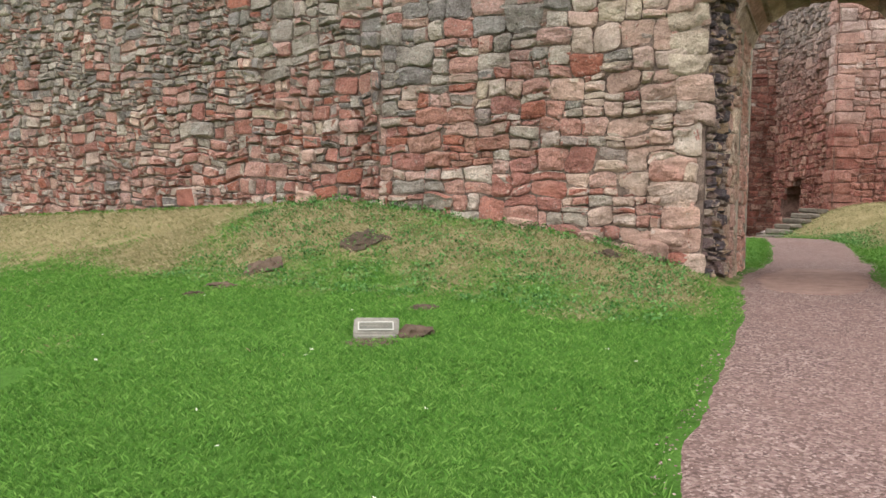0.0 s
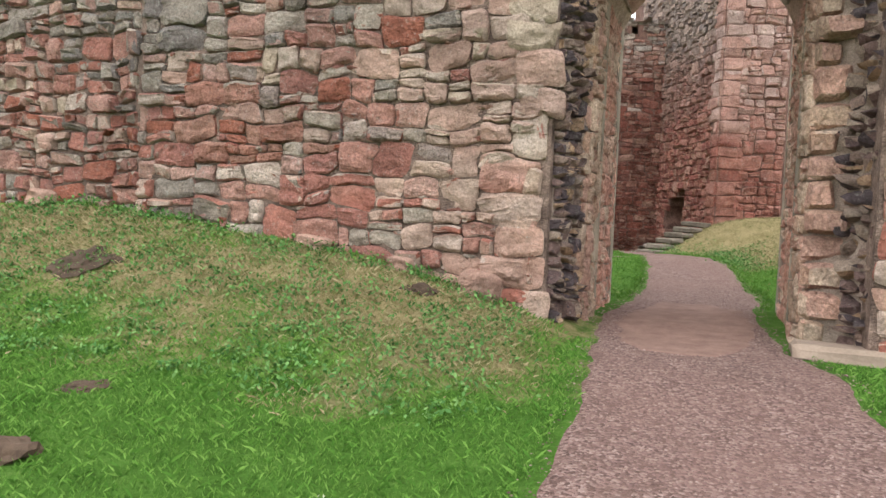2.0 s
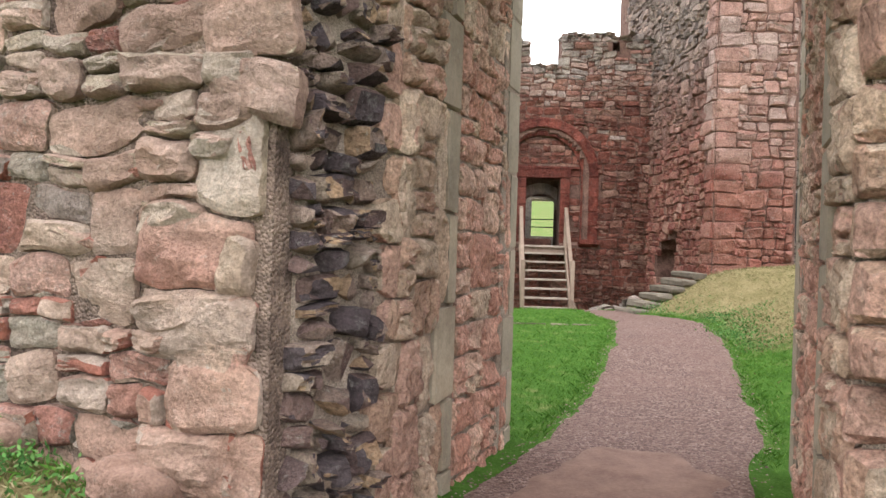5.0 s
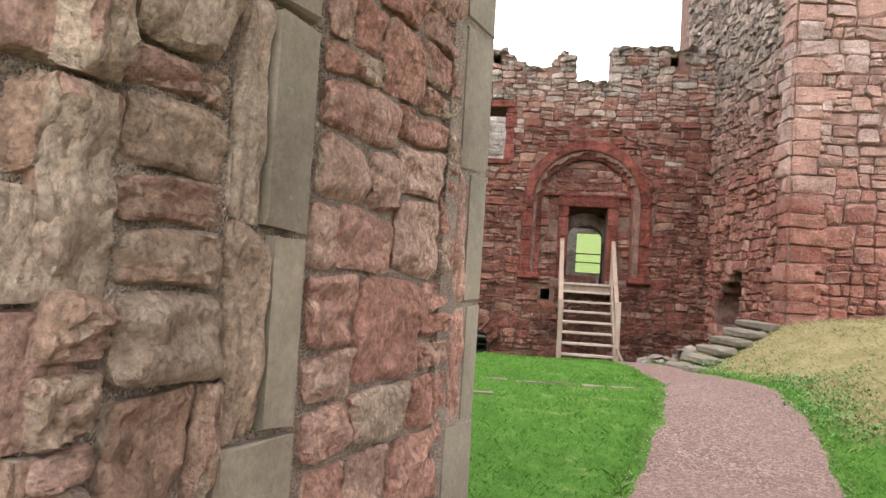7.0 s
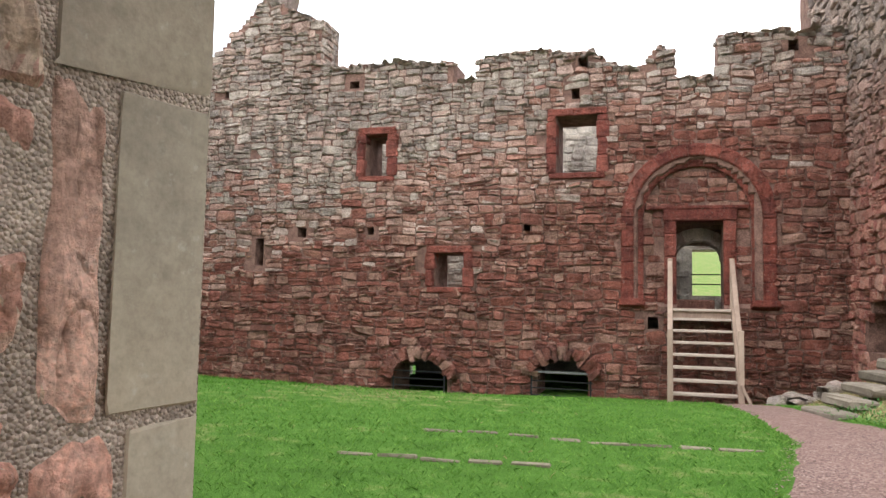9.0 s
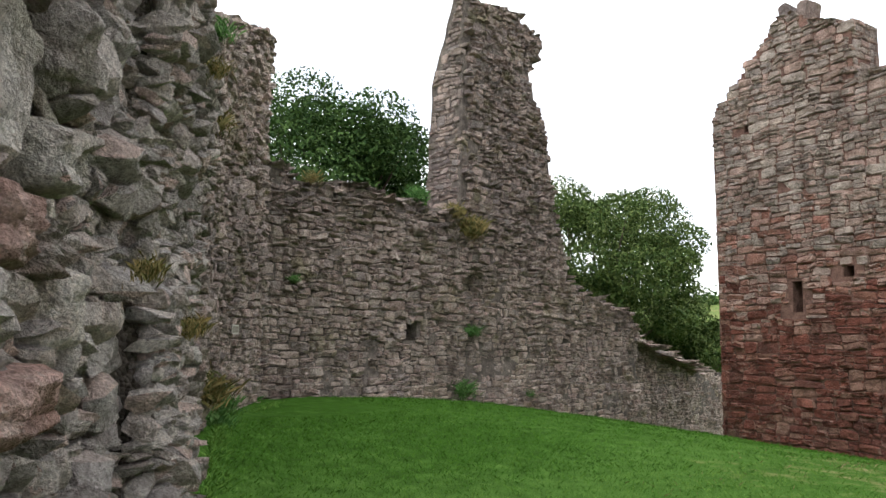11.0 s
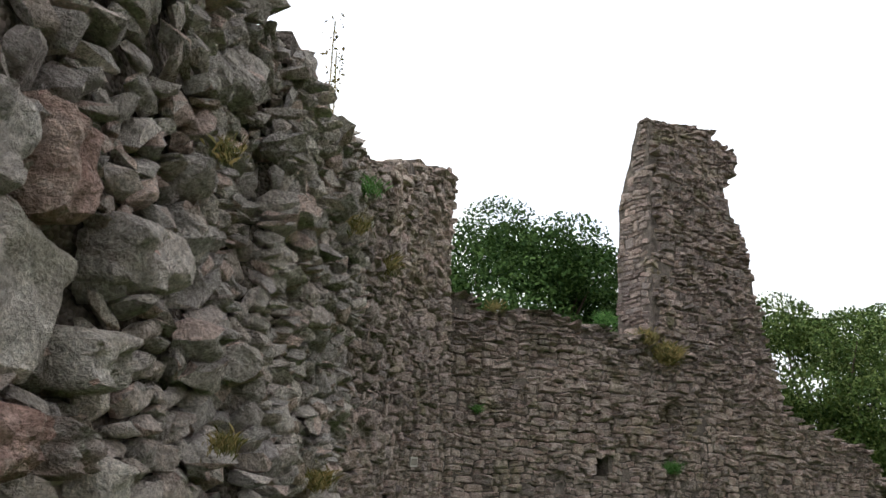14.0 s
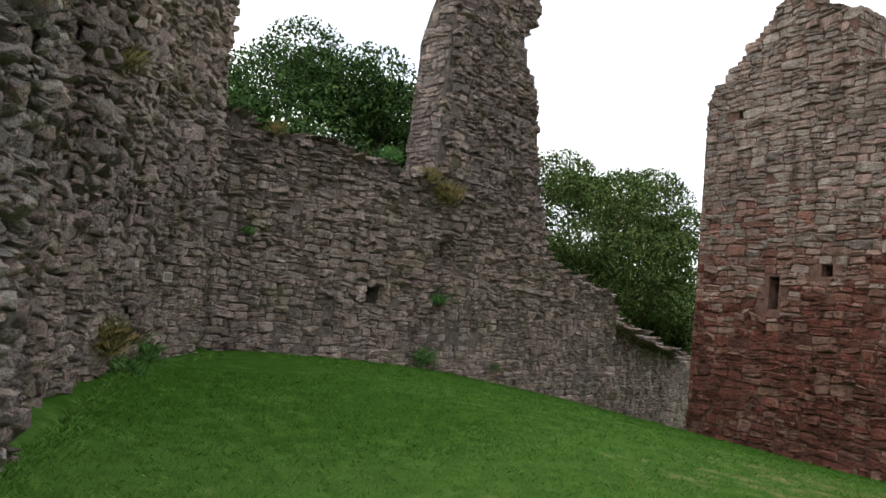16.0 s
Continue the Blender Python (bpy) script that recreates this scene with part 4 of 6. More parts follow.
# ---- stones of the walls ----
def near(a0, a1, z0, z1):
    return lambda a, z: a0 < a < a1 and z0 < z < z1


rng = random.Random(5)
big = lambda a, z: 0.62 + 0.42 * smooth(-9, -2.5, a) + 0.4 * max(0.0, noise.noise((a * 0.8, z * 0.9, 12.0)))


def outer_zone(a, z):
    """0 pink, 1 grey, 2 red, 3 cream: clumps that run into one another."""
    n1, n2 = noise.noise((a * 0.55, z * 0.8, 4.0)), noise.noise((a * 1.3, z * 1.6, 9.0))
    if a > -2.15 + 0.5 * n2 - 0.25 * (z - 2.0) and rng.random() < 0.8:
        return 3
    if z + 0.7 * n1 + rng.gauss(0, 0.22) > 2.9 + 0.14 * max(0.0, a + 5):
        return 1 if rng.random() < 0.8 else 0
    if math.exp(-((a + 4.2) / 1.5) ** 2 - ((z - 2.1) / 0.5) ** 2) + 0.3 * n2 > rng.uniform(0.4, 1.3):
        return 2
    p = rng.random()
    return 1 if p < 0.08 + 0.15 * max(0.0, n1) else 3 if p > 0.86 else 0


st = rubble(rng, -25, -4.9, 0.3, 6.1, 0.3, 0.19, 0.4, big)
for group_, mt in zip(sorted_by(st, outer_zone, 4), (m_outer, m_outer_grey, m_outer_red, m_cream)):
    lay(wall_outer, L_outer, group_, mt, "rough", rng, (0.02, 0.085), 0.012, 3.0, 4.0, clip=(-26, -5.0), keep=lambda a, z, w, h: z < outer_top(a) and z > 0.5, bend=0.075, freq=1.9)
st = rubble(rng, -5.0, -1.1, 0.3, 6.1, 0.29, 0.165, 0.42, big)
for group_, mt in zip(sorted_by(st, outer_zone, 4), (m_outer, m_outer_grey, m_outer_red, m_cream)):
    lay(wall_outer, L_outer, group_, mt, "cobble", rng, (0.02, 0.075), 0.01, 3.5, 4.5, clip=(-5.0, -1.2), keep=lambda a, z, w, h: a + w / 2 < skin_left(z) - 0.02 and z < outer_top(a) and z > 0.5, singles=near(-5.0, -0.9, 0.6, 3.9), bend=0.05, freq=2.3, grit=0.022)
# slips of stone pinned into the joints
st = [(rng.uniform(-8, -1.4), rng.uniform(0.8, 4.2), rng.uniform(0.05, 0.14), rng.uniform(0.025, 0.06)) for _ in range(420)]
lay(wall_outer, L_outer, st, m_outer, "shard", rng, (0.02, 0.045), 0.0, 6, 5, bend=0.0)
z = 0.7
while z < 4.2:
    hh = rng.uniform(0.17, 0.34)
    e = skin_left(z + hh / 2) + rng.uniform(-0.06, 0.06)
    w = rng.uniform(0.28, 0.52)
    lay(wall_outer, L_outer, [(e - w / 2, z + hh / 2, w, hh)], m_cream, "cobble", rng, (0.045, 0.065), 0.008, 2.5, 2, singles=lambda a, z: True, bend=0.05, grit=0.022, name="quoin")
    z += hh
st = rubble(rng, 1.06, 12, 0.2, 5.4, 0.34, 0.22, 0.35)
lay(wall_outer, L_outer, st, m_cream, "cobble", rng, (0.02, 0.05), 0.008, 2.0, 3.0, keep=lambda a, z, w, h: a - w / 2 > 0.95)
st = courses(rng, skin_left(1), 1.04, 4.2, 5.2, (0.14, 0.24), (0.2, 0.42))
lay(wall_outer, L_outer, st, m_outer, "squared", rng, (0.02, 0.05), 0.008)

rng = random.Random(6)
st = rubble(rng, -8.08, 6.05, -0.5, 9.4, 0.3, 0.13, 0.42)


def red_keep(a, z, w, h):
    if z > red_top(a) - 0.02 or a - w / 2 < -8.14:
        return False
    for k in (-0.42, 0, 0.42):
        if red_open(a + k * w, z + 0.3 * h) or red_open(a + k * w, z - 0.3 * h):
            return False
    if any(o[0] - 0.2 < a < o[1] + 0.2 and o[2] - 0.12 < z < o[3] + 0.15 for o in WINDOWS):
        return False
    r = math.hypot(a - ARCH_C, max(0, z - ARCH_SP))
    return not (r < ARCH_R1 and z > 2.1)




def red_zone(a, z):
    """0 dark red foot, 1 pale pink middle, 2 grey top."""
    n1 = noise.noise((a * 0.5, z * 0.7, 21.0)) + 0.5 * noise.noise((a * 1.4, z * 1.8, 5.0))
    level = z + 1.0 * n1 + rng.gauss(0, 0.45)
    edge = lerp_table(a, [(-8, 3.0), (-3, 3.3), (0, 4.2), (2, 5.2), (6, 5.9)])
    return 0 if level < edge else 1 if level < edge + 1.4 else 2


for group_, mt in zip(sorted_by(st, red_zone, 3), (m_red, m_redpale, m_redtop)):
    lay(wall_red, L_red, group_, mt, "rough", rng, (0.02, 0.075), 0.006, 4.0, 6.0, keep=red_keep, singles=near(-3.0, 2.6, 0.0, 2.6), bend=0.045, freq=2.2)
st = [(a, red_top(a) - 0.03, rng.uniform(0.16, 0.34), rng.uniform(0.08, 0.16)) for a in np.arange(-8.0, 6.0, 0.15) if abs(red_top(a - 0.12) - red_top(a + 0.12)) < 0.14]
lay(wall_red, L_red, st, m_redtop, "rough", rng, (0.25, 0.45), 0.0, 6, 5, out=0.04, flush=True, bend=0)
L_chim = Line(*L_red.at(-4.805, 0, 0).to_2d(), 0.174, 0.985)
lay(wall_red, L_chim, courses(rng, 0.05, 0.9, 7.3, 8.5, (0.1, 0.18), (0.2, 0.36)), m_redtop, "rough", rng, (0.02, 0.04), 0.008, 2, 3, clip=(0.02, 0.93))
st = courses(rng, ARCH_C - 0.95, ARCH_C + 0.95, 2.05, 4.7, (0.1, 0.2), (0.16, 0.4))
lay(wall_red, L_red, st, m_red, "rough", rng, (0.02, 0.05), 0.006, 2, 3, out=-0.2, keep=lambda a, z, w, h: math.hypot(a - ARCH_C, max(0, z - ARCH_SP)) < 0.98 and not (2.7 < a < 4.1 and z < 4.05))
st = courses(rng, 0.0, 4.9, -1, 7.2, (0.12, 0.24), (0.2, 0.5))
lay(wall_end, L_red_end, st, m_red, "rough", rng, (0.03, 0.08), 0.01)
st = courses(rng, -8, 9, 1, 7.3, (0.12, 0.22), (0.2, 0.5))
lay(wall_rear, L_rear, st, m_rear, "rough", rng, (0.02, 0.06), 0.01, keep=lambda a, z, w, h: z < 6.9 and not any(o[0] - w / 2 < a < o[1] + w / 2 and o[2] - h / 2 < z < o[3] + h / 2 for o in REAR_OPEN))

rng = random.Random(7)
st = rubble(rng, -0.4, 19, -2.0, 10.2, 0.24, 0.115, 0.42)
back_keep = lambda a, z, w, h: (z < back_top(a) - 0.03 or (frag_in(a, z) and a - w / 2 > FRAG_L - 0.06)) and not (3.3 < a < 3.8 and 2.15 < z < 2.6)
back_bulge = lambda a, z: -cavity(a, z) + 0.22 * smooth(2.0, 0.2, z) + 0.09 * noise.noise((a * 0.9, z * 0.9, 0)) + 0.05 * noise.noise((a * 2.8, z * 2.8, 5))
lay(wall_back, L_back, [q for q in st if q[1] < 2.6 + 0.8 * noise.noise((q[0] * 0.5, 0, 0))], m_back, "rough", rng, (0.025, 0.09), 0.006, 4.0, 8.0, keep=back_keep, singles=near(1.2, 7.0, 1.0, 2.8), bulge=back_bulge, bend=0.06, freq=2.1)
lay(wall_back, L_back, [q for q in st if q[1] >= 2.6 + 0.8 * noise.noise((q[0] * 0.5, 0, 0))], m_back, "rough", rng, (0.035, 0.13), 0.005, 6.0, 10.0, keep=back_keep, bulge=back_bulge, bend=0.06, freq=2.1)
# broken flank of the fragment
L_frag = Line(*L_back.at(FRAG_L, 0, -1.3).to_2d(), L_back.n.x, L_back.n.y, 1)
st = courses(rng, 0.0, 1.3, 5.0, 9.9, (0.08, 0.17), (0.16, 0.36))
lay(wall_back, L_frag, st, m_back, "rough", rng, (0.02, 0.06), 0.006, 3, 4, keep=lambda a, z, w, h: 1.3 - frag_depth(z) < a - w / 2 + 0.05 and a + w / 2 < 1.34)
# capping stones along the broken top
st = [(a, 9.85 + 0.14 * (a - 5.0), rng.uniform(0.2, 0.4), rng.uniform(0.08, 0.16)) for a in np.arange(5.1, 7.2, 0.2)]
lay(wall_back, L_back, st, m_back, "jagged", rng, (0.12, 0.2), 0.0, 9, 6, out=0.03, flush=True, bend=0)
st = [(a, back_top(a) - 0.01, rng.uniform(0.2, 0.42), rng.uniform(0.07, 0.16)) for a in np.arange(-0.4, 17, 0.17) if not FRAG_L < a < 8.6]
lay(wall_back, L_back, st, m_back, "jagged", rng, (0.3, 0.6), 0.0, 9, 6, out=0.06, flush=True, bend=0)
lay(wall_back, L_back, st, m_back, "jagged", rng, (0.3, 0.6), 0.0, 9, 6, out=-0.5, flush=True, bend=0)

for w, ln, length, top, k in inner_walls:
    rng = random.Random(30 + k)
    close = k < 3
    inside = lambda a, z, ww, hh, top=top, k=k, length=length: z < top(a) - 0.02 and (k > 0 or a + ww / 2 < length - 0.3)
    hang = lambda a, z, k=k: shag(a, z, k) * (1 if k < 5 else 0.4)
    st = rubble(rng, -0.08, length + 0.08, 0.4, 7.2, 0.15 if close else 0.22, 0.085 if close else 0.11, 0.45)
    low = [q for q in st if close or q[1] > 2.6 + 0.6 * noise.noise((q[0], k, 0))]
    lay(w, ln, low, m_near if k < 2 else m_dark, "shard" if k < 5 else "rough", rng, (0.02, 0.09) if k == 0 else (0.02, 0.12), 0.004, 12.0, 14.0, keep=inside, singles=near(0, length, 1.2, 3.6) if k < 2 else None, bulge=hang, limit=220, out=-0.05 if k == 0 else 0.0, bend=0.08, freq=2.4, grit=0.02 if k < 2 else 0.0)
    if not close:
        lay(w, ln, [q for q in st if q not in low], m_back, "rough", rng, (0.02, 0.08), 0.008, 4, 6, keep=inside, bulge=hang, bend=0.06)
    # larger stones standing out of the core
    st = []
    for _ in range(int(length * (9 if close else 4) * 3)):
        ww = rng.uniform(0.12, 0.34)
        st.append((rng.uniform(0.1, length - 0.1), rng.uniform(0.8, 6.5), ww, ww * rng.uniform(0.3, 0.7)))
    if k < 5:
        if k == 0:
            st = [q for q in st if q[0] + q[2] / 2 < length - 1.0]
        lay(w, ln, st, m_near if k < 2 else m_dark, "shard", rng, (0.05, 0.13) if k == 0 else (0.06, 0.17), 0.0, 10, 14, grit=0.03 if k < 2 else 0.0, keep=inside, singles=near(0, length, 1.0, 4.2) if k < 2 else None, bulge=hang, bend=0.03, limit=80)
    if k == 0:
        # squared facing stones left by the gateway
        for a, z, ww, hh, pr, mt in ((1.58, 2.6, 0.3, 0.34, 0.07, m_big), (1.26, 2.52, 0.2, 0.16, 0.14, m_big), (1.56, 2.32, 0.22, 0.16, 0.12, m_pinkbed), (1.3, 2.32, 0.19, 0.12, 0.13, m_bedgrey), (1.06, 2.22, 0.2, 0.18, 0.11, m_big), (1.34, 2.02, 0.36, 0.17, 0.1, m_pinkbed), (1.68, 2.18, 0.24, 0.14, 0.11, m_big), (1.52, 2.9, 0.2, 0.24, 0.12, m_pinkbed), (1.12, 2.82, 0.22, 0.2, 0.11, m_big), (1.75, 2.86, 0.2, 0.2, 0.08, m_big), (1.79, 2.55, 0.12, 0.3, 0.05, m_big), (1.7, 2.0, 0.3, 0.18, 0.06, m_bedgrey)):
            lay(w, ln, [(a, z, ww, hh)], mt, "tooled", rng, (pr * 0.7, pr * 0.7 + 0.01), 0.008, 3, 2.5, singles=lambda a, z: True, bend=0.03, grit=0.016, out=-0.04, name="facing_stone")
    st = [(a, top(a) - 0.02, rng.uniform(0.15, 0.36), rng.uniform(0.07, 0.17)) for a in np.arange(0.1, length, 0.15)]
    lay(w, ln, st, m_near if k < 2 else m_dark, "shard", rng, (0.2, 0.4), 0.0, 10, 8, out=0.06, flush=True, bend=0.03)

rng = random.Random(8)
st = rubble(rng, 0, 6.4, 0.6, 13, 0.27, 0.17, 0.38)
lay(wall_tower, L_tl, st, m_tower, "rough", rng, (0.025, 0.09), 0.01, 4, 6, keep=lambda a, z, w, h: tl_in(a, z) and a > 0.4, singles=near(0.3, 3.9, 1.0, 6.2), bend=0.06)
zq = 0.8
while zq < 12.8:
    hq = rng.uniform(0.2, 0.36)
    wq = rng.uniform(0.28, 0.62)
    for ln, w, par in ((L_tl, wq, wall_tower), (L_tf, 1.0 - wq, wall_tower_front)):
        lay(par, ln, [(w / 2, zq + hq / 2, w, hq)], m_quoin, "squared", rng, (0.045, 0.075), 0.004, 1.2, 1.5, singles=lambda a, z: True, name="quoin", bend=0.045)
    zq += hq
st = rubble(rng, 0.4, 1.5, 0.8, 13, 0.34, 0.22, 0.3)
lay(wall_tower_front, L_tf, st, m_quoin, "rough", rng, (0.04, 0.1), 0.006, 2.5, 3, out=-0.012, keep=lambda a, z, w, h: a - w / 2 > 0.3 and a + w / 2 < 1.66, singles=lambda a, z: True)
st = courses(rng, 0, 9, 0.8, 13, (0.12, 0.26), (0.18, 0.42))
lay(wall_tower_set, L_ts, st, m_dark, "rough", rng, (0.04, 0.12), 0.008, 5, 6)

# ---- gateway passage ----
rng = random.Random(9)
L_pl = Line(*gate(GATE_L, 8.5), GN.x, GN.y, 1)
L_pr = Line(*gate(GATE_R, 8.5), GN.x, GN.y, -1)
for ln, wallp, singles in ((L_pl, wall_gate, True), (L_pr, wall_gate, True)):
    st = rubble(rng, 0.7, 1.5, 0.3, 3.5, 0.24, 0.17, 0.28)
    lay(wallp, ln, st, m_pass, "tooled", rng, (0.022, 0.034), 0.016, 1.5, 1.5, bend=0.035, grit=0.02, clip=(0.68, 1.5), singles=lambda a, z: True)
    st = rubble(rng, 0.0, 0.46, 0.3, 3.5, 0.3, 0.2, 0.28)
    lay(wallp, ln, st, m_jamb, "tooled", rng, (0.02, 0.05), 0.012, 2, 2, bend=0.035, grit=0.026, clip=(-0.04, 0.42), singles=lambda a, z: True)
    # smooth dressed blocks: the rebate and the inner corner
    for lo, hi in ((0.42, 0.68), (1.5, 1.755)):
        z = 0.35
        while z < 3.5:
            hh = rng.uniform(0.3, 0.5)
            ww = (hi - lo) * rng.choice((0.5, 0.62, 1.0, 1.0))
            a = hi - ww / 2
            if ww < 0.9 * (hi - lo):
                lay(wallp, ln, [((lo + hi - ww) / 2, z + hh / 2, hi - lo - ww, hh)], m_pass if hi > 1 else m_jamb, "tooled", rng, (0.022, 0.034), 0.014, 1, 1, bend=0.01, grit=0.014, singles=lambda a, z: True)
            lay(wallp, ln, [(a, z + hh / 2, ww, hh)], m_dressed, "ashlar", rng, (0.03, 0.032), 0.014, 0.1, 0.1, bend=0.003, singles=lambda a, z: True, name="dressed_block", out=0.0)
            z += hh
    bed = part("mortar_bed", box(ln.matrix(1.585, 1.9, -0.02), 0.33, 0.085, 3.2), m_grit, wallp, "gritty pale mortar joints")
# broken core left and right of the opening, outside
p, q = gate(-1.17, 8.0), gate(-1.03, 8.44)
L_cl = Line(*p, q[0] - p[0], q[1] - p[1], 1)
core_w = math.hypot(q[0] - p[0], q[1] - p[1])
st = rubble(rng, 0.0, core_w, 0.5, 4.2, 0.15, 0.1, 0.35)
for kind_, some in (("cobble", st[::2]), ("shard", st[1::2])):
    lay(wall_gate, L_cl, some, m_core, kind_, rng, (0.06, 0.14), 0.006, 9, 6, grit=0.015, singles=lambda a, z: True, out=0.0, bend=0.03)
tooth = 0.45
while tooth < 3.5:
    hh = rng.uniform(0.15, 0.26)
    ww = rng.choice((0.13, 0.2, 0.26))
    lay(wall_gate, L_gate, [(GATE_L - ww / 2 + 0.02, tooth + hh / 2, ww, hh)], m_jamb, "block", rng, (0.06, 0.17), 0.012, 1.5, 2, grit=0.014, bend=0.02, singles=lambda a, z: True, name="jamb_stone")
    ww = rng.choice((0.2, 0.26, 0.34))
    lay(wall_gate, L_gate, [(GATE_R + ww / 2 - 0.02, tooth + hh / 2, ww, hh)], m_jamb, "block", rng, (0.1, 0.24), 0.012, 1.5, 2, grit=0.014, bend=0.02, singles=lambda a, z: True, name="jamb_stone")
    tooth += hh
p, q = gate(0.95, 8.4), gate(1.18, 8.04)
L_cr = Line(*p, q[0] - p[0], q[1] - p[1])
core_w = math.hypot(q[0] - p[0], q[1] - p[1])
st = rubble(rng, 0.0, core_w, 0.5, 4.2, 0.17, 0.11, 0.35)
lay(wall_gate, L_cr, st, m_core, "shard", rng, (0.07, 0.17), 0.004, 12, 8, singles=lambda a, z: True, grit=0.012, bend=0.03)
# mortar core behind them
for name, pts in (("core_left", [(-1.3, 7.95), (-1.14, 8.03), (-0.985, 8.5), (-0.985, 8.56), (-1.3, 8.56)]), ("core_right", [(0.72, 8.49), (0.92, 8.42), (1.08, 8.12), (1.2, 8.1), (1.2, 8.56), (0.72, 8.56)])):
    bm = bmesh.new()
    lo = [bm.verts.new((*gate(*p), 0.1)) for p in pts]
    hi = [bm.verts.new((*gate(*p), 4.3)) for p in pts]
    bm.faces.new(lo), bm.faces.new(hi)
    for i in range(len(pts)):
        j = (i + 1) % len(pts)
        bm.faces.new((lo[i], lo[j], hi[j], hi[i]))
    bmesh.ops.recalc_face_normals(bm, faces=bm.faces)
    part(name, bm, m_grit, wall_gate, "exposed mortar core")
# voussoirs of the gateway arch
steps = 11
for k in range(steps):
    t = math.pi * (k + 0.5) / steps
    ca, cz = (GATE_L + GATE_R) / 2, SPRING
    hw = (GATE_R - GATE_L) / 2
    a, z = ca - math.cos(t) * (hw + 0.12), cz + math.sin(t) * (CROWN - SPRING + 0.12)
    m = L_gate.matrix(a, z, 0.02) @ pose(0, 0, 0, 0, -90 + math.degrees(t), 0) @ pose(0, 0.8, 0)
    part("voussoir", box(m, 0.3 if k != 5 else 0.32, 1.66, 0.26, 0.012, 0.006, rng), m_jamb, wall_gate)
sill = thing("threshold_stone", "flat buff sandstone slab at the gate jamb", "stone slab")
sx, sy = gate(1.0, 7.98)
part("slab", box(pose(sx, sy, height(sx, sy) + 0.04, 0, 2, -27.5), 0.8, 0.36, 0.12, 0.03, 0.02, rng), m_slab, sill)


# ---- red range: dressed stone ----
def surround(w, name, label):
    a0, a1, z0, z1 = w
    t = thing(name, label, "window", kind="structure")
    for nm, a, z, sx, sz in (("lintel", (a0 + a1) / 2, z1 + 0.075, a1 - a0 + 0.36, 0.15), ("sill", (a0 + a1) / 2, z0 - 0.06, a1 - a0 + 0.3, 0.12)):
        part(nm, box(L_red.matrix(a, z, -0.09), sx, 0.32, sz, 0.02, 0.008, rng), m_frame, t)
    for a in (a0 - 0.1, a1 + 0.1):
        z = z0
        while z < z1 - 0.02:
            hh = min(z1 - z, rng.uniform(0.28, 0.42))
            part("jamb_stone", box(L_red.matrix(a, z + hh / 2, -0.09), 0.17 + rng.uniform(0, 0.1), 0.33, hh - 0.008, 0.02, 0.014, rng), m_frame, t)
            z += hh
    return t


surround(WINDOWS[0], "window_1", "small upper window with red sandstone surround")
surround(WINDOWS[1], "window_2", "tall upper window with red sandstone surround")
surround(WINDOWS[2], "window_3", "small lower window with red sandstone surround")


def ring_stone(r0, r1, t0, t1, z0, d0, d1, seg=3):
    """A wedge of an arch round (ARCH_C, z0), from angle t0 to t1, depth d0 (front) to d1."""
    bm = bmesh.new()
    prev = None
    for k in range(seg + 1):
        t = t0 + (t1 - t0) * k / seg
        c, s = math.cos(t), math.sin(t)
        row = [bm.verts.new(L_red.at(ARCH_C + r * c, z0 + r * s, d)) for r, d in ((r0, d1), (r0, d0 - 0.02), (r0 + 0.03, d0), (r1 - 0.03, d0), (r1, d0 - 0.03), (r1, d1))]
        if prev:
            for i in range(6):
                bm.faces.new((prev[i], row[i], row[(i + 1) % 6], prev[(i + 1) % 6]))
        else:
            bm.faces.new(row)
        prev = row
    bm.faces.new(list(reversed(prev)))
    bmesh.ops.recalc_face_normals(bm, faces=bm.faces)
    return bm


door = thing("doorway", "round-arched red sandstone doorway recess, open door", "doorway", kind="structure")
for r0, r1, d0, d1, n in ((1.17, 1.42, 0.06, -0.15, 13), (0.99, 1.175, -0.07, -0.32, 11)):
    for k in range(n):
        part("voussoir", ring_stone(r0, r1, math.pi * k / n + 0.004, math.pi * (k + 1) / n - 0.004, ARCH_SP, d0, d1), m_frame, door)
    for side in (-1, 1):
        z = 2.2 if r0 > 1.1 else 2.1
        while z < ARCH_SP - 0.02:
            hh = min(ARCH_SP - z, rng.uniform(0.3, 0.5))
            a = ARCH_C + side * (r0 + r1) / 2
            part("jamb_stone", box(L_red.matrix(a, z + hh / 2, (d0 + d1) / 2), r1 - r0 - 0.004, d0 - d1, hh - 0.006, 0.02), m_frame, door)
            z += hh
for side in (-1, 1):
    part("base_stone", box(L_red.matrix(ARCH_C + side * 1.2, 2.14, 0.0) @ pose(0, 0, 0, -18, 0, 0), 0.5, 0.34, 0.14, 0.02), m_frame, door)
    z = 2.05
    a = DOOR[0] - 0.115 if side < 0 else DOOR[1] + 0.115
    while z < DOOR[3] - 0.02:
        hh = min(DOOR[3] - z, rng.uniform(0.32, 0.6))
        part("door_jamb", box(L_red.matrix(a, z + hh / 2, -0.27), 0.23, 0.34, hh - 0.006, 0.018), m_frame, door)
        z += hh
part("lintel", box(L_red.matrix(3.39, DOOR[3] + 0.115, -0.26), 1.36, 0.36, 0.23, 0.02), m_frame, door)
part("lintel_band", box(L_red.matrix(ARCH_C, DOOR[3] + 0.26, -0.22), 1.9, 0.3, 0.07, 0.015), m_frame, door)
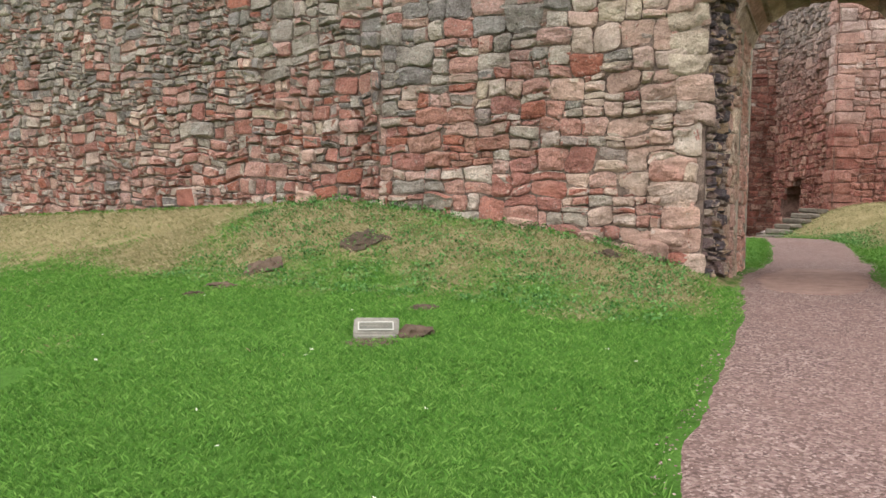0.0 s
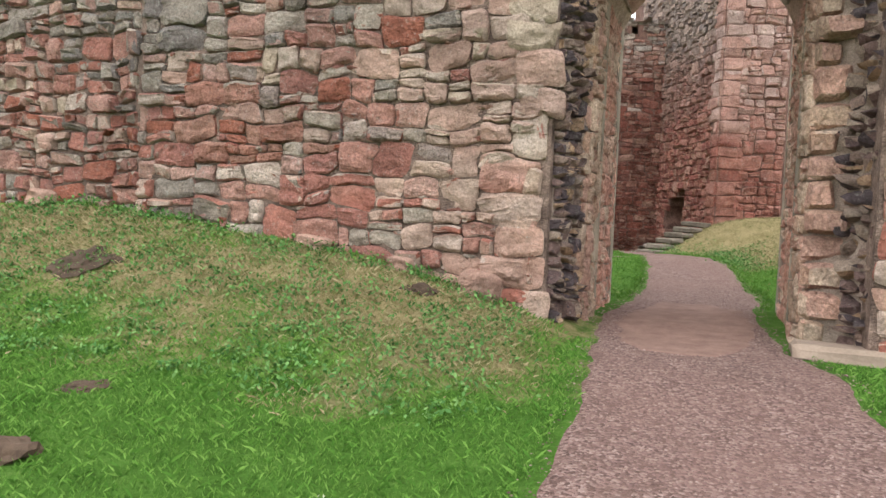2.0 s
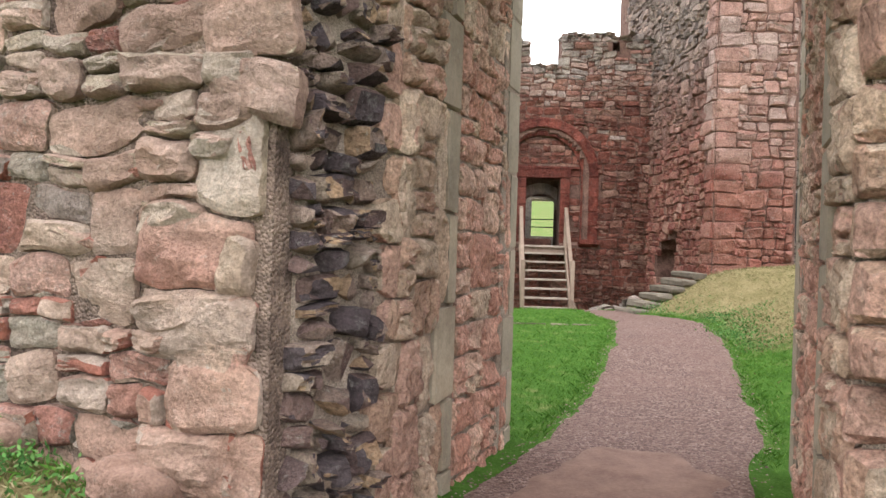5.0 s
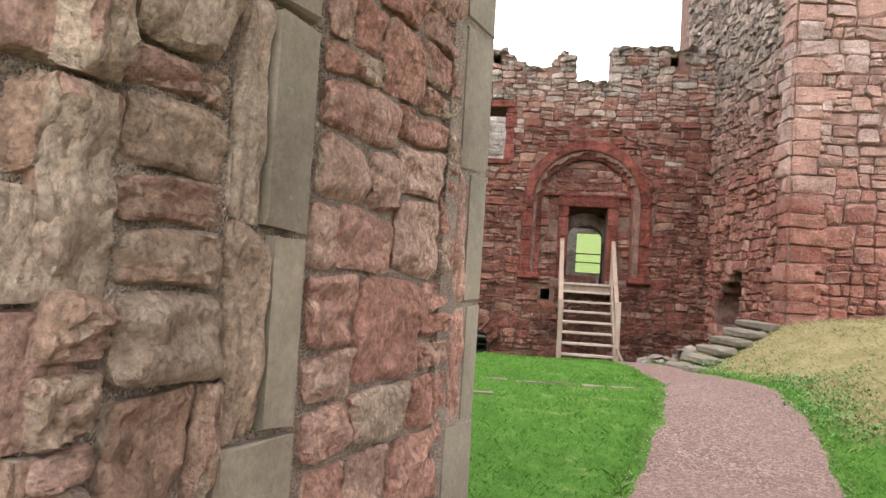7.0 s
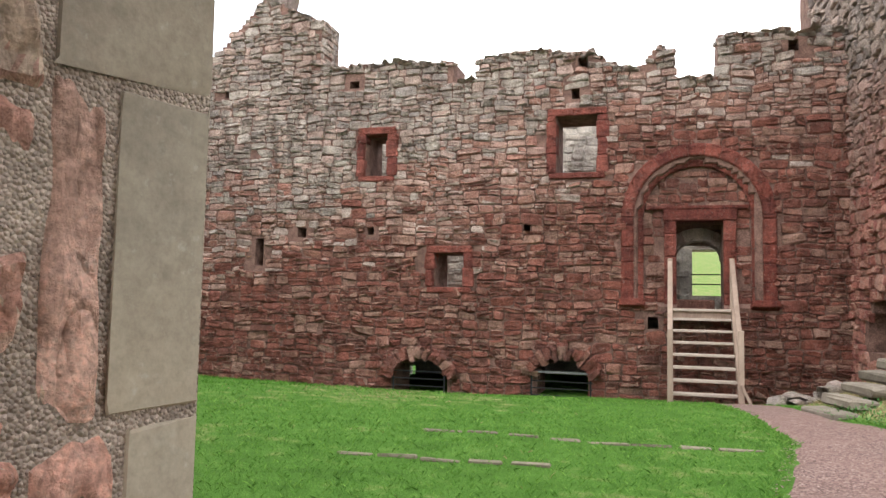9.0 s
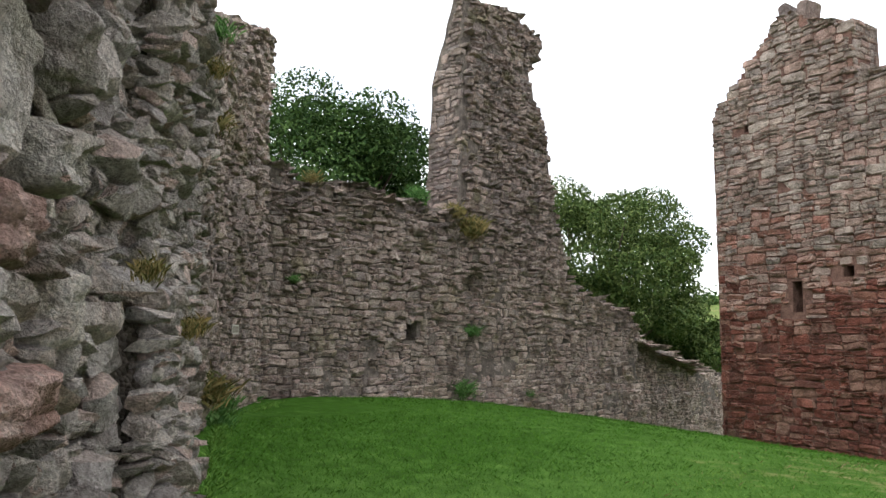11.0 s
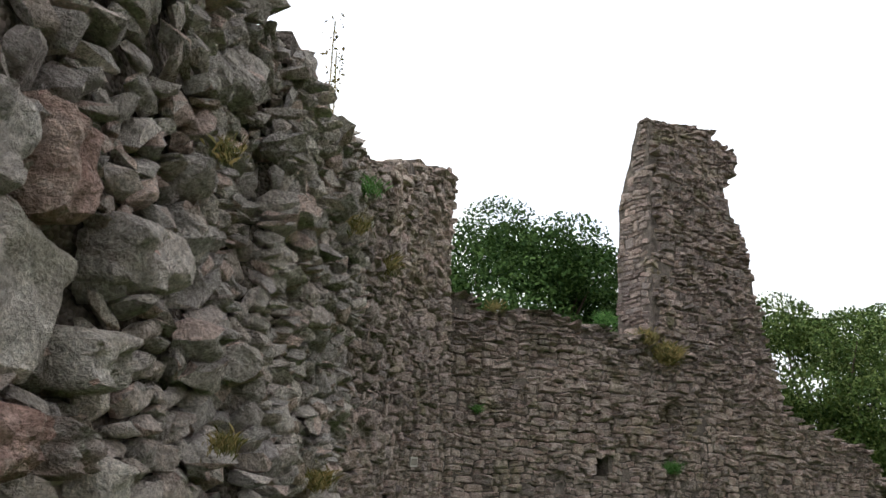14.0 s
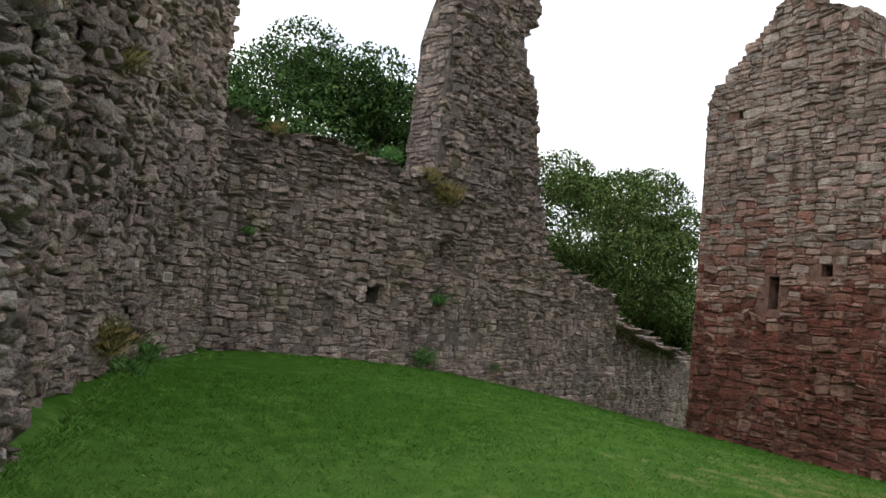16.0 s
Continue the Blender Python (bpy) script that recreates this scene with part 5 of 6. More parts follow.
# inner arch inside the door
bm = bmesh.new()
for k in range(9):
    t = math.pi * (k + 0.5) / 9
    add_box(bm, L_red.matrix(3.39 - 0.56 * math.cos(t), 3.1 + 0.5 * math.sin(t), -1.3) @ pose(0, 0, 0, 0, -90 + math.degrees(t), 0), 0.24, 0.5, 0.26, 0.02)
part("inner_arch", bm, m_back, door, "grey inner arch")
part("inner_wall", box(L_red.matrix(3.39, 4.3, -1.35), 2.4, 0.4, 1.2), m_mortar_red, door)
for side in (-1, 1):
    part("inner_reveal", box(L_red.matrix(3.39 + side * 0.85, 2.9, -2.4), 0.5, 2.8, 1.9), m_mortar_red, door)
part("inner_vault", box(L_red.matrix(3.39, 3.75, -2.6), 2.2, 2.6, 0.3), m_mortar_red, door)
part("inner_floor_stone", box(L_red.matrix(3.3, 2.14, -1.2), 0.8, 0.5, 0.24, 0.03), m_red, door)
for z in (2.68, 2.92):
    part("guard_rail", box(L_rear.matrix(3.8, z, 0.05), 0.95, 0.03, 0.03), m_iron, door)

# cellar arches: rough voussoirs
for c, nm in ((CELLARS[0], "cellar_opening"), (CELLARS[1], "cellar_opening")):
    t0 = thing(nm, "low arched cellar opening behind iron rails", "cellar opening", "cellar openings", kind="structure")
    mid, hw = (c[0] + c[1]) / 2, (c[1] - c[0]) / 2
    n = 13
    for k in range(n):
        t = math.pi * (k + 0.5) / n
        m = L_red.matrix(mid - math.cos(t) * (hw + 0.13), c[3] + math.sin(t) * (c[4] - c[3] + 0.12), -0.02) @ pose(0, 0, 0, 0, -90 + math.degrees(t) * 0.8 + 18, 0)
        part("voussoir", box(m @ pose(0, 0, 0, rng.uniform(-8, 8), rng.uniform(-12, 12), 0), rng.uniform(0.1, 0.17), 0.46 + rng.uniform(0, 0.16), 0.26 + rng.uniform(-0.09, 0.09), 0.025, 0.03, rng), m_red, t0)
    gr = thing("iron_guard_rail", "horizontal iron guard rail before the cellar opening", "railing", "cellar guard rails")
    for a in (c[0] + (0.02 if mid > 0 else 0.02), c[1] - 0.02 + (0.08 if mid > 0 else 0)):
        part("post", box(L_red.matrix(a - (0.12 if mid > 0 and a < mid else 0), 0.35, 0.14), 0.03, 0.03, 1.0 if mid > 0 else 0.75), m_iron, gr)
    for k, z in enumerate((0.2, 0.35, 0.5, 0.65) if mid < 0 else (0.3, 0.44, 0.58, 0.76)):
        top = mid > 0 and k == 3
        part("bar", box(L_red.matrix(mid, z, 0.14), c[1] - c[0] + (0.2 if mid > 0 else 0.0), 0.03 if not top else 0.045, 0.02 if not top else 0.04), m_steel if top else m_iron, gr)

# chimney stubs on the gable
ch = thing("gable_finial_stones", "two upright grey stones on the gable top", "finial stones")
for a, dz, w in ((-6.25, 0.1, 0.22), (-5.85, 0.14, 0.26)):
    part("upright_stone", box(L_red.matrix(a, red_top(a) + dz * 0.5, -0.3) @ pose(0, 0, 0, 0, 10 if a > -6 else -6, 0), w, 0.5, dz + 0.5, 0.05, 0.02, rng), m_back, ch)


# ---- wooden stair up to the door ----
def wooden_stair():
    t = thing("wooden_stair", "weathered grey timber stair with handrails up to the doorway", "stair")
    a0, a1 = 2.84, 3.95
    zb, zt, run, n = 0.36, 2.02, 1.75, 8
    rise = (zt - zb) / (n)
    for a in (a0, a1):
        ang = math.degrees(math.atan2(zt - zb, run))
        m = L_red.matrix(a, (zt + zb) / 2 - 0.02, 0.12 + run / 2) @ pose(0, 0, 0, ang, 0, 0)
        part("stringer", box(m, 0.05, math.hypot(run, zt - zb) + 0.1, 0.24, 0.006), m_wood, t)
        m = L_red.matrix(a, (zt + zb) / 2 + 0.98, 0.12 + run / 2) @ pose(0, 0, 0, ang, 0, 0)
        part("handrail", box(m, 0.09, math.hypot(run, zt - zb) + 0.06, 0.05, 0.01), m_wood, t)
        part("post", box(L_red.matrix(a, zb + 0.62, 0.12 + run), 0.095, 0.09, 1.5, 0.01), m_wood, t)
        part("post", box(L_red.matrix(a, zt + 0.45, 0.14), 0.08, 0.08, 1.1, 0.01), m_wood, t)
    for k in range(n):
        part("tread", box(L_red.matrix((a0 + a1) / 2, zb + rise * (k + 0.15) + 0.03, 0.12 + run - run * k / n - 0.06), a1 - a0 - 0.06, 0.24, 0.045, 0.006), m_tread, t)
    part("landing_board", box(L_red.matrix((a0 + a1) / 2, zt + 0.03, 0.08), a1 - a0 - 0.06, 0.42, 0.05, 0.006), m_tread, t)
    part("riser_board", box(L_red.matrix((a0 + a1) / 2, zt - 0.07, 0.2), a1 - a0 - 0.06, 0.03, 0.16, 0.004), m_wood, t)
    part("brace", box(L_red.matrix(a1 + 0.12, zb + 0.22, 0.2 + run) @ pose(0, 0, 0, 0, -25, 0), 0.05, 0.05, 0.6, 0.005), m_wood, t)
    return t


wooden_stair()

# ---- stone steps up the bank ----
for k in range(6):
    x, y = 7.72 + 0.3 * k, 17.45 + 0.2 * k
    z = 0.92 + 0.13 * k
    t = thing("stone_step", "worn grey stone step set in the grass bank", "step", "steps up the bank")
    part("tread_stone", box(pose(x, y, z - 0.02, rng.uniform(-1.5, 1.5), rng.uniform(-2, 2), 8 + rng.uniform(-3, 3)), 0.32, 0.68 + rng.uniform(-0.1, 0.1), 0.12, 0.025, 0.012, rng), m_step, t)

# boulders by the stair foot
for k in range(9):
    x, y = 8.55 + rng.uniform(-0.4, 0.5), 20.6 + rng.uniform(-0.5, 0.5)
    z = height(x, y)
    s = rng.uniform(0.16, 0.34)
    me = mesh_of("boulder", (ROUGH[k][0] + np.array([0, 0.15, 0])) * np.array([1, 0.6, 1]), ROUGH[k][1], m_back)
    ob = tagged(new("boulder", me), "grey lichened boulder in the grass bank", "boulder", "boulders on the bank")
    ob.matrix_basis = pose(x, y, z + s * 0.2, rng.uniform(-20, 20), rng.uniform(-20, 20), rng.uniform(0, 180)) @ Matrix.Diagonal((s * 1.3, s, s, 1))

for (s, d), size in (((-1.62, 7.84), (0.34, 0.22, 0.24)), ((-2.3, 7.84), (0.22, 0.16, 0.13)), ((-3.1, 7.83), (0.3, 0.16, 0.12)), ((-6.1, 7.8), (0.25, 0.2, 0.2))):
    x, y = gate(s, d)
    k = rng.randrange(20)
    me = crisp(mesh_of("boulder", (KINDS["chunk"][k][0] + np.array([0, 0.15, 0])) * np.array([1, 0.6, 1]), KINDS["chunk"][k][1], m_cream, True), 50)
    ob = tagged(new("boulder", me), "pale rounded boulder at the foot of the wall", "boulder", "boulders at the wall foot")
    ob.matrix_basis = pose(x, y, height(x, y) + size[2] * 0.3, 0, 8, -27) @ Matrix.Diagonal((*size, 1))

# ---- stone marker on the lawn ----
mx, my = -0.46, 5.2
mk = thing("stone_marker", "small grey wedge-shaped stone marker with inscribed plate on the lawn", "marker stone")
base = pose(mx, my, height(mx, my), 0, 0, 8)
bm = bmesh.new()
prof = [(-0.1, -0.04), (0.17, -0.04), (0.14, 0.07), (0.05, 0.125), (-0.02, 0.125), (-0.1, 0.03)]
lo = [bm.verts.new(base @ Vector((-0.165 + rng.uniform(-0.01, 0.01), y, z))) for y, z in prof]
hi = [bm.verts.new(base @ Vector((0.15 + rng.uniform(-0.01, 0.02), y + 0.01, z - 0.004))) for y, z in prof]
bm.faces.new(lo), bm.faces.new(list(reversed(hi)))
for i in range(len(prof)):
    j = (i + 1) % len(prof)
    bm.faces.new((lo[j], lo[i], hi[i], hi[j]))
bmesh.ops.recalc_face_normals(bm, faces=bm.faces)
bmesh.ops.bevel(bm, geom=list(bm.edges), offset=0.012, segments=2, affect="EDGES")
part("block", bm, m_marker, mk)
face = base @ pose(-0.01, -0.063, 0.08, 50, 0, 0)
plate = part("plate", box(face, 0.25, 0.07, 0.012, 0.003), m_plate, mk, "pale rim of the inscription plate")
inset = part("inscription", box(face @ pose(0, 0, 0.003), 0.232, 0.052, 0.012, 0.002), m_ink, plate, "dark worn inscribed panel")
for y, w in ((0.013, 0.18), (0.0, 0.2), (-0.013, 0.15)):
    part("text_bar", box(face @ pose(rng.uniform(-0.01, 0.01), y, 0.0095), w, 0.005, 0.002), m_marker, plate)

# small plate on the inner wall
wln = inner_lines[5][0]
pq = thing("wall_plaque", "small pale rectangular plaque fixed to the rubble wall", "plaque")
pm = Matrix.Translation(Vector((*gate(-10.68, 10.27), 2.3))) @ pose(0, 0, 0, 0, 0, math.degrees(math.atan2(wln.u.y, wln.u.x)))
part("plate", box(pm, 0.26, 0.02, 0.13, 0.003), m_plate, pq)
part("panel", box(pm @ pose(0, 0, 0), 0.21, 0.026, 0.085), m_marker, pq)

# iron railing beside the tower
rl = thing("iron_railing", "black iron railing on the bank beside the tower", "railing")
for k in range(14):
    part("baluster", box(L_ts.matrix(0.25 + 0.12 * k, 2.75, 0.5), 0.018, 0.018, 1.0), m_iron, rl)
for z in (2.35, 3.2):
    part("rail", box(L_ts.matrix(1.05, z, 0.5), 1.8, 0.03, 0.03), m_iron, rl)


# ---- foundations showing in the lawn ----
for (x0, y0), (x1, y1), n in (((2.85, 14.2), (4.55, 14.0), 5), ((3.4, 15.2), (6.3, 15.0), 8)):
    kerb = thing("foundation_line", "thin line of buried foundation stones in the lawn", "foundation", "foundation lines")
    for k in range(n):
        f = (k + 0.5) / n
        x, y = x0 + (x1 - x0) * f, y0 + (y1 - y0) * f + rng.uniform(-0.02, 0.02)
        part("kerb_stone", box(pose(x, y, height(x, y) - 0.01, 0, 0, -4 + rng.uniform(-3, 3)), (x1 - x0) / n * rng.uniform(0.7, 1.0), 0.06, 0.05, 0.01, 0.008, rng), m_found, kerb)

# bare earth: molehills and worn patches
for x, y, w, h in ((-1.9, 7.9, 0.42, 0.1), (-2.2, 7.25, 0.35, 0.04), (-2.35, 6.9, 0.25, 0.03), (-3.4, 5.3, 0.4, 0.03), (-0.9, 8.15, 0.6, 0.05), (-0.15, 6.0, 0.3, 0.02), (1.7, 7.55, 0.3, 0.04), (-0.2, 5.2, 0.3, 0.06), (-0.5, 5.02, 0.4, 0.012)):
    bm = bmesh.new()
    g = bmesh.ops.create_icosphere(bm, subdivisions=3, radius=1.0)
    for v in bm.verts:
        c = v.co * (1 + 0.75 * noise.noise((v.co.x * 2.2 + x, v.co.y * 2.2 + y, v.co.z * 2.2)) + 0.15 * noise.noise((v.co.x * 7 + x, v.co.y * 7, v.co.z * 7)))
        px, py = x + c.x * w * 0.42, y + c.y * w * 0.3
        v.co = (px, py, height(px, py) + c.z * h)
    me = bpy.data.meshes.new("earth_patch")
    bm.to_mesh(me)
    bm.free()
    me.materials.append(m_earth)
    tagged(new("earth_patch", me), "patch of bare brown earth in the turf", "earth patch", "earth patches")


# ---- grass ----
def blades(name, pts, mat, size, width, lean, seed, label):
    r = np.random.RandomState(seed)
    n = len(pts)
    p = np.array(pts)
    ang, lx, ly = r.uniform(0, 6.28, n), r.normal(0, lean, n), r.normal(0, lean, n)
    h = size * r.uniform(0.5, 1.3, n) * p[:, 3]
    w = width * r.uniform(0.6, 1.3, n)
    dx, dy = np.cos(ang) * w, np.sin(ang) * w
    b = p[:, :3]
    v = np.empty((n, 4, 3))
    v[:, 0] = b + np.stack([-dx, -dy, -0.01 + 0 * h], 1)
    v[:, 1] = b + np.stack([dx, dy, -0.01 + 0 * h], 1)
    v[:, 2] = b + np.stack([dx * 0.6 + lx * h * 0.6, dy * 0.6 + ly * h * 0.6, h * 0.6], 1)
    v[:, 3] = b + np.stack([lx * h * 1.5, ly * h * 1.5, h], 1)
    i = np.arange(n)[:, None] * 4
    f = np.concatenate([i + np.array([0, 1, 2]), i + np.array([0, 2, 3])])
    return tagged(new(name, fast_mesh(name, v.reshape(-1, 3), f, mat, 3)), label, "grass", kind="stuff")


rng = random.Random(21)
green, straw, clover = [], [], []


def sow(x0, x1, y0, y1, density, rule, size=1.0):
    for _ in range(int((x1 - x0) * (y1 - y0) * density)):
        x, y = rng.uniform(x0, x1), rng.uniform(y0, y1)
        if on_path(x, y, -0.03 + 0.05 * noise.noise((x * 7, y * 7, 0))):
            continue
        s, d = x * GU.x + y * GU.y, x * GN.x + y * GN.y
        if 7.86 < d < 10.25 and not (d > 9.6 and s > 0.3):
            continue
        if not rule(x, y, s, d):
            continue
        q = dryness(x, y) + rng.gauss(0, 0.17) + 0.5 * noise.noise((x * 1.3, y * 1.3, 0))
        z = height(x, y)
        (straw if q > 0.68 else green).append((x, y, z, size * rng.uniform(0.7, 1.2)))


# outer lawn by distance from the start, then the courtyard
sow(-2.5, 2.6, 1.2, 4.6, 6000, lambda x, y, s, d: abs(x) < 0.66 * y + 0.4 and d < 7.9, 0.8)
sow(-5.0, 3.2, 4.6, 9.5, 3000, lambda x, y, s, d: d < 7.88, 0.9)
sow(-10, -2, 6.5, 13, 700, lambda x, y, s, d: d < 7.88, 1.2)
sow(3.2, 5.2, 3.8, 7.0, 2400, lambda x, y, s, d: d < 7.88, 0.9)
sow(-4, 8.5, 9.5, 16.5, 900, lambda x, y, s, d: d > 10.2, 0.9)
sow(-7, 11, 16.5, 24.2, 330, lambda x, y, s, d: d > 10.2 and 0.174 * x + 0.985 * y < 24.0 and not (x > 9.7 and y > 18.5), 1.1)
sow(6.5, 11.5, 11.5, 18.4, 500, lambda x, y, s, d: True, 1.1)
# blades left in the courtyard take the colour darkened for dimmer light
deep = lambda q: q[0] * GN.x + q[1] * GN.y > 9 and q[0] - 0.2 * (q[1] - 14) < 0.3
inner_green = [q for q in green if deep(q)]
blades("grass", [q for q in green if not deep(q)], m_blade, 0.028, 0.002, 0.55, 3, "short green lawn grass")
blades("courtyard_grass", inner_green, m_blade_dim, 0.03, 0.0022, 0.5, 13, "short courtyard lawn grass, its green darkened for dimmer light")
blades("dry_grass", straw, m_straw, 0.028, 0.0015, 0.7, 4, "thin straw-coloured dry grass")
# tufts along the edges of path and walls
tuft = []
for _ in range(9000):
    k = rng.randrange(len(PATH))
    (xl, yl), (xr, yr) = PATH[k]
    x, y = (xl - rng.uniform(-0.03, 0.12), yl) if rng.random() < 0.5 else (xr + rng.uniform(-0.03, 0.12), yr)
    d = x * GN.x + y * GN.y
    y += rng.uniform(-0.06, 0.06)
    if not 7.6 < d < 10.3 and y > 1:
        tuft.append((x, y, height(x, y), rng.uniform(0.7, 1.5)))
for _ in range(5000):
    s = rng.uniform(-12, -1.0)
    x, y = gate(s, 7.9 - abs(rng.gauss(0, 0.09)))
    tuft.append((x, y, height(x, y), rng.uniform(0.6, 1.6)))
for _ in range(5000):
    s = rng.uniform(-12, -1.2)
    x, y = gate(s, lerp_table(-s, [(0.9, 10.3), (5.2, 10.3), (10, 10.12), (12.7, 11.1)]) + abs(rng.gauss(0, 0.1)))
    tuft.append((x, y, height(x, y), rng.uniform(0.6, 1.8)))
blades("edge_grass", tuft, m_blade, 0.03, 0.002, 0.5, 5, "longer grass tufts along path and wall edges")


def leaf_cloud(pts, size, seed, flat=0.5):
    """Small folded leaves at the points, as arrays of triangles."""
    r = np.random.RandomState(seed)
    p = np.array(pts)
    n = len(p)
    a = r.normal(size=(n, 3))
    a /= np.linalg.norm(a, axis=1)[:, None]
    b = np.cross(a, r.normal(size=(n, 3)) + np.array([0, 0, flat]))
    b /= np.linalg.norm(b, axis=1)[:, None] + 1e-9
    s = (size * r.uniform(0.6, 1.3, n))[:, None]
    v = np.stack([p - a * s, p + b * s * 0.5, p + a * s, p - b * s * 0.5], 1)
    i = np.arange(n)[:, None] * 4
    f = np.concatenate([i + np.array([0, 1, 2]), i + np.array([0, 2, 3])])
    return v.reshape(-1, 3), f


# clover and low weeds on the dry slope
cl = []
for _ in range(420):
    s, d = rng.uniform(-6.5, -1.1), rng.uniform(5.6, 7.75)
    x, y = gate(s, d)
    for _ in range(rng.randrange(8, 40)):
        px, py = x + rng.gauss(0, 0.09), y + rng.gauss(0, 0.07)
        cl.append((px, py, height(px, py) + rng.uniform(0.01, 0.05)))
for _ in range(110):
    y = rng.uniform(12.5, 18.0)
    x = path_right(y) + abs(rng.gauss(0.25, 0.3))
    for _ in range(rng.randrange(10, 45)):
        px, py = x + rng.gauss(0, 0.12), y + rng.gauss(0, 0.12)
        cl.append((px, py, height(px, py) + rng.uniform(0.01, 0.1)))
for _ in range(60):
    x, y = gate(rng.uniform(-7, -1.3), 7.8 - abs(rng.gauss(0, 0.08)))
    for _ in range(rng.randrange(8, 30)):
        px, py = x + rng.gauss(0, 0.06), y + rng.gauss(0, 0.04)
        cl.append((px, py, height(px, py) + rng.uniform(0.01, 0.1)))
v, f = leaf_cloud(cl, 0.018, 6, 2.0)
tagged(new("clover", fast_mesh("clover", v, f, m_clover, 3)), "low green clover and weeds in dry turf", "weeds", kind="stuff")

# pale petals and seed heads in the lawn
pt = []
for _ in range(26):
    x, y = rng.uniform(-3.5, 2.4), rng.uniform(2.2, 7.0)
    if not on_path(x, y, 0.05):
        pt += [(x + rng.gauss(0, 0.006), y + rng.gauss(0, 0.006), height(x, y) + 0.03) for _ in range(3)]
v, f = leaf_cloud(pt, 0.008, 8, 2.0)
tagged(new("petals", fast_mesh("petals", v, f, m_petal, 3)), "scattered pale petals in the grass", "petals", kind="stuff")

# trodden earth under the gateway
rows = []
for k in range(60):
    d = 7.45 + 0.05 * k
    half = 0.62 * math.sin(math.pi * min(1, max(0, (k + 0.5) / 60))) ** 0.4
    mid = -0.14 + 0.1 * noise.noise((d, 0, 0))
    rows.append((gate(mid - half + 0.12 * noise.noise((d * 4, 1, 0)), d), gate(mid + half + 0.12 * noise.noise((d * 4, 5, 0)), d)))
earth = ribbon("trodden_earth", rows, 10, m_trodden, 0.022)
for k, v in enumerate(earth.vertices):
    if k < 22 or k >= len(earth.vertices) - 22:
        v.co.z -= 0.04
tagged(new("trodden_earth", earth), "bare trodden reddish earth under the gateway", "earth", kind="structure")

# loose pebbles on the path
pv, pf, base = [], [], 0
octa = np.array([(1, 0, 0), (0, 1, 0), (-1, 0, 0), (0, -1, 0), (0, 0, 0.7), (0, 0, -0.5)])
of = np.array([(0, 1, 4), (1, 2, 4), (2, 3, 4), (3, 0, 4)])
for _ in range(16000):
    k = rng.randrange(34, 175)
    (xl, yl), (xr, yr) = PATH[k]
    x, y = xl + (xr - xl) * rng.uniform(-0.02, 1.02), yl + rng.uniform(-0.06, 0.06)
    s = rng.uniform(0.004, 0.011) * (1.6 if rng.random() < 0.04 else 1)
    t = rng.uniform(0, 6.28)
    c, sn = math.cos(t) * s, math.sin(t) * s * 0.7
    rot = np.array([[c, -sn, 0], [sn, c, 0], [0, 0, s * 0.8]])
    pv.append(octa @ rot.T + np.array([x, y, height(x, y) + 0.012 + s * 0.2]))
    pf.append(of + base)
    base += 6
tagged(new("gravel", fast_mesh("gravel", np.concatenate(pv), np.concatenate(pf), m_pebble, 3)), "loose pink gravel pebbles on the path", "gravel", kind="stuff")


# ---- plants on the walls ----
def wall_tuft(p, n_blades, size, mat, seed, label, droop=0.5):
    pts = []
    r = random.Random(seed)
    for _ in range(n_blades * 5):
        pts.append((p[0] + r.gauss(0, size * 0.45), p[1] + r.gauss(0, size * 0.45), p[2] + r.gauss(0, size * 0.3), r.uniform(0.6, 1.4)))
    ob = blades("weed_tuft", pts, mat, size * 0.4, 0.0016, droop, seed, label)
    ob["kind"] = ""
    del ob["kind"]
    tagged(ob, label, "weed", "weeds on the ruin")
    return ob


for k, (a, z, nb, size, mat) in enumerate(((5.2, 4.6, 900, 0.26, m_weed), (4.7, 4.9, 160, 0.22, m_weed), (3.6, 5.1, 140, 0.2, m_clover), (1.0, 5.0, 80, 0.16, m_weed), (4.9, 1.15, 260, 0.25, m_clover), (5.3, 2.4, 120, 0.16, m_clover), (0.7, 3.2, 120, 0.1, m_clover), (-0.2, 1.3, 160, 0.22, m_clover), (7.2, 1.0, 100, 0.15, m_clover))):
    wall_tuft(L_back.at(a, z, 0.1), nb, size, mat, 60 + k, "tuft of dry grass and weeds growing on the ruin" if mat is m_weed else "green weed growing from the ruined wall")
for k, (i, f, z, nb, size, mat) in enumerate(((0, 0.4, 3.2, 40, 0.05, m_weed), (1, 0.5, 2.2, 140, 0.07, m_weed), (1, 0.3, 3.7, 60, 0.09, m_weed), (1, 0.1, 4.1, 50, 0.1, m_clover), (3, 0.4, 1.6, 220, 0.22, m_weed), (3, 0.2, 1.2, 180, 0.2, m_clover), (4, 0.5, 1.3, 160, 0.2, m_clover), (0, 0.25, 2.35, 60, 0.05, m_weed), (3, 0.6, 4.2, 80, 0.16, m_weed))):
    ln, length = inner_lines[i][0], inner_lines[i][1]
    wall_tuft(ln.at(length * f, z, 0.12), nb, size, mat, 90 + k, "tuft of dry grass and weeds growing on the ruin" if mat is m_weed else "green weed growing from the ruined wall")

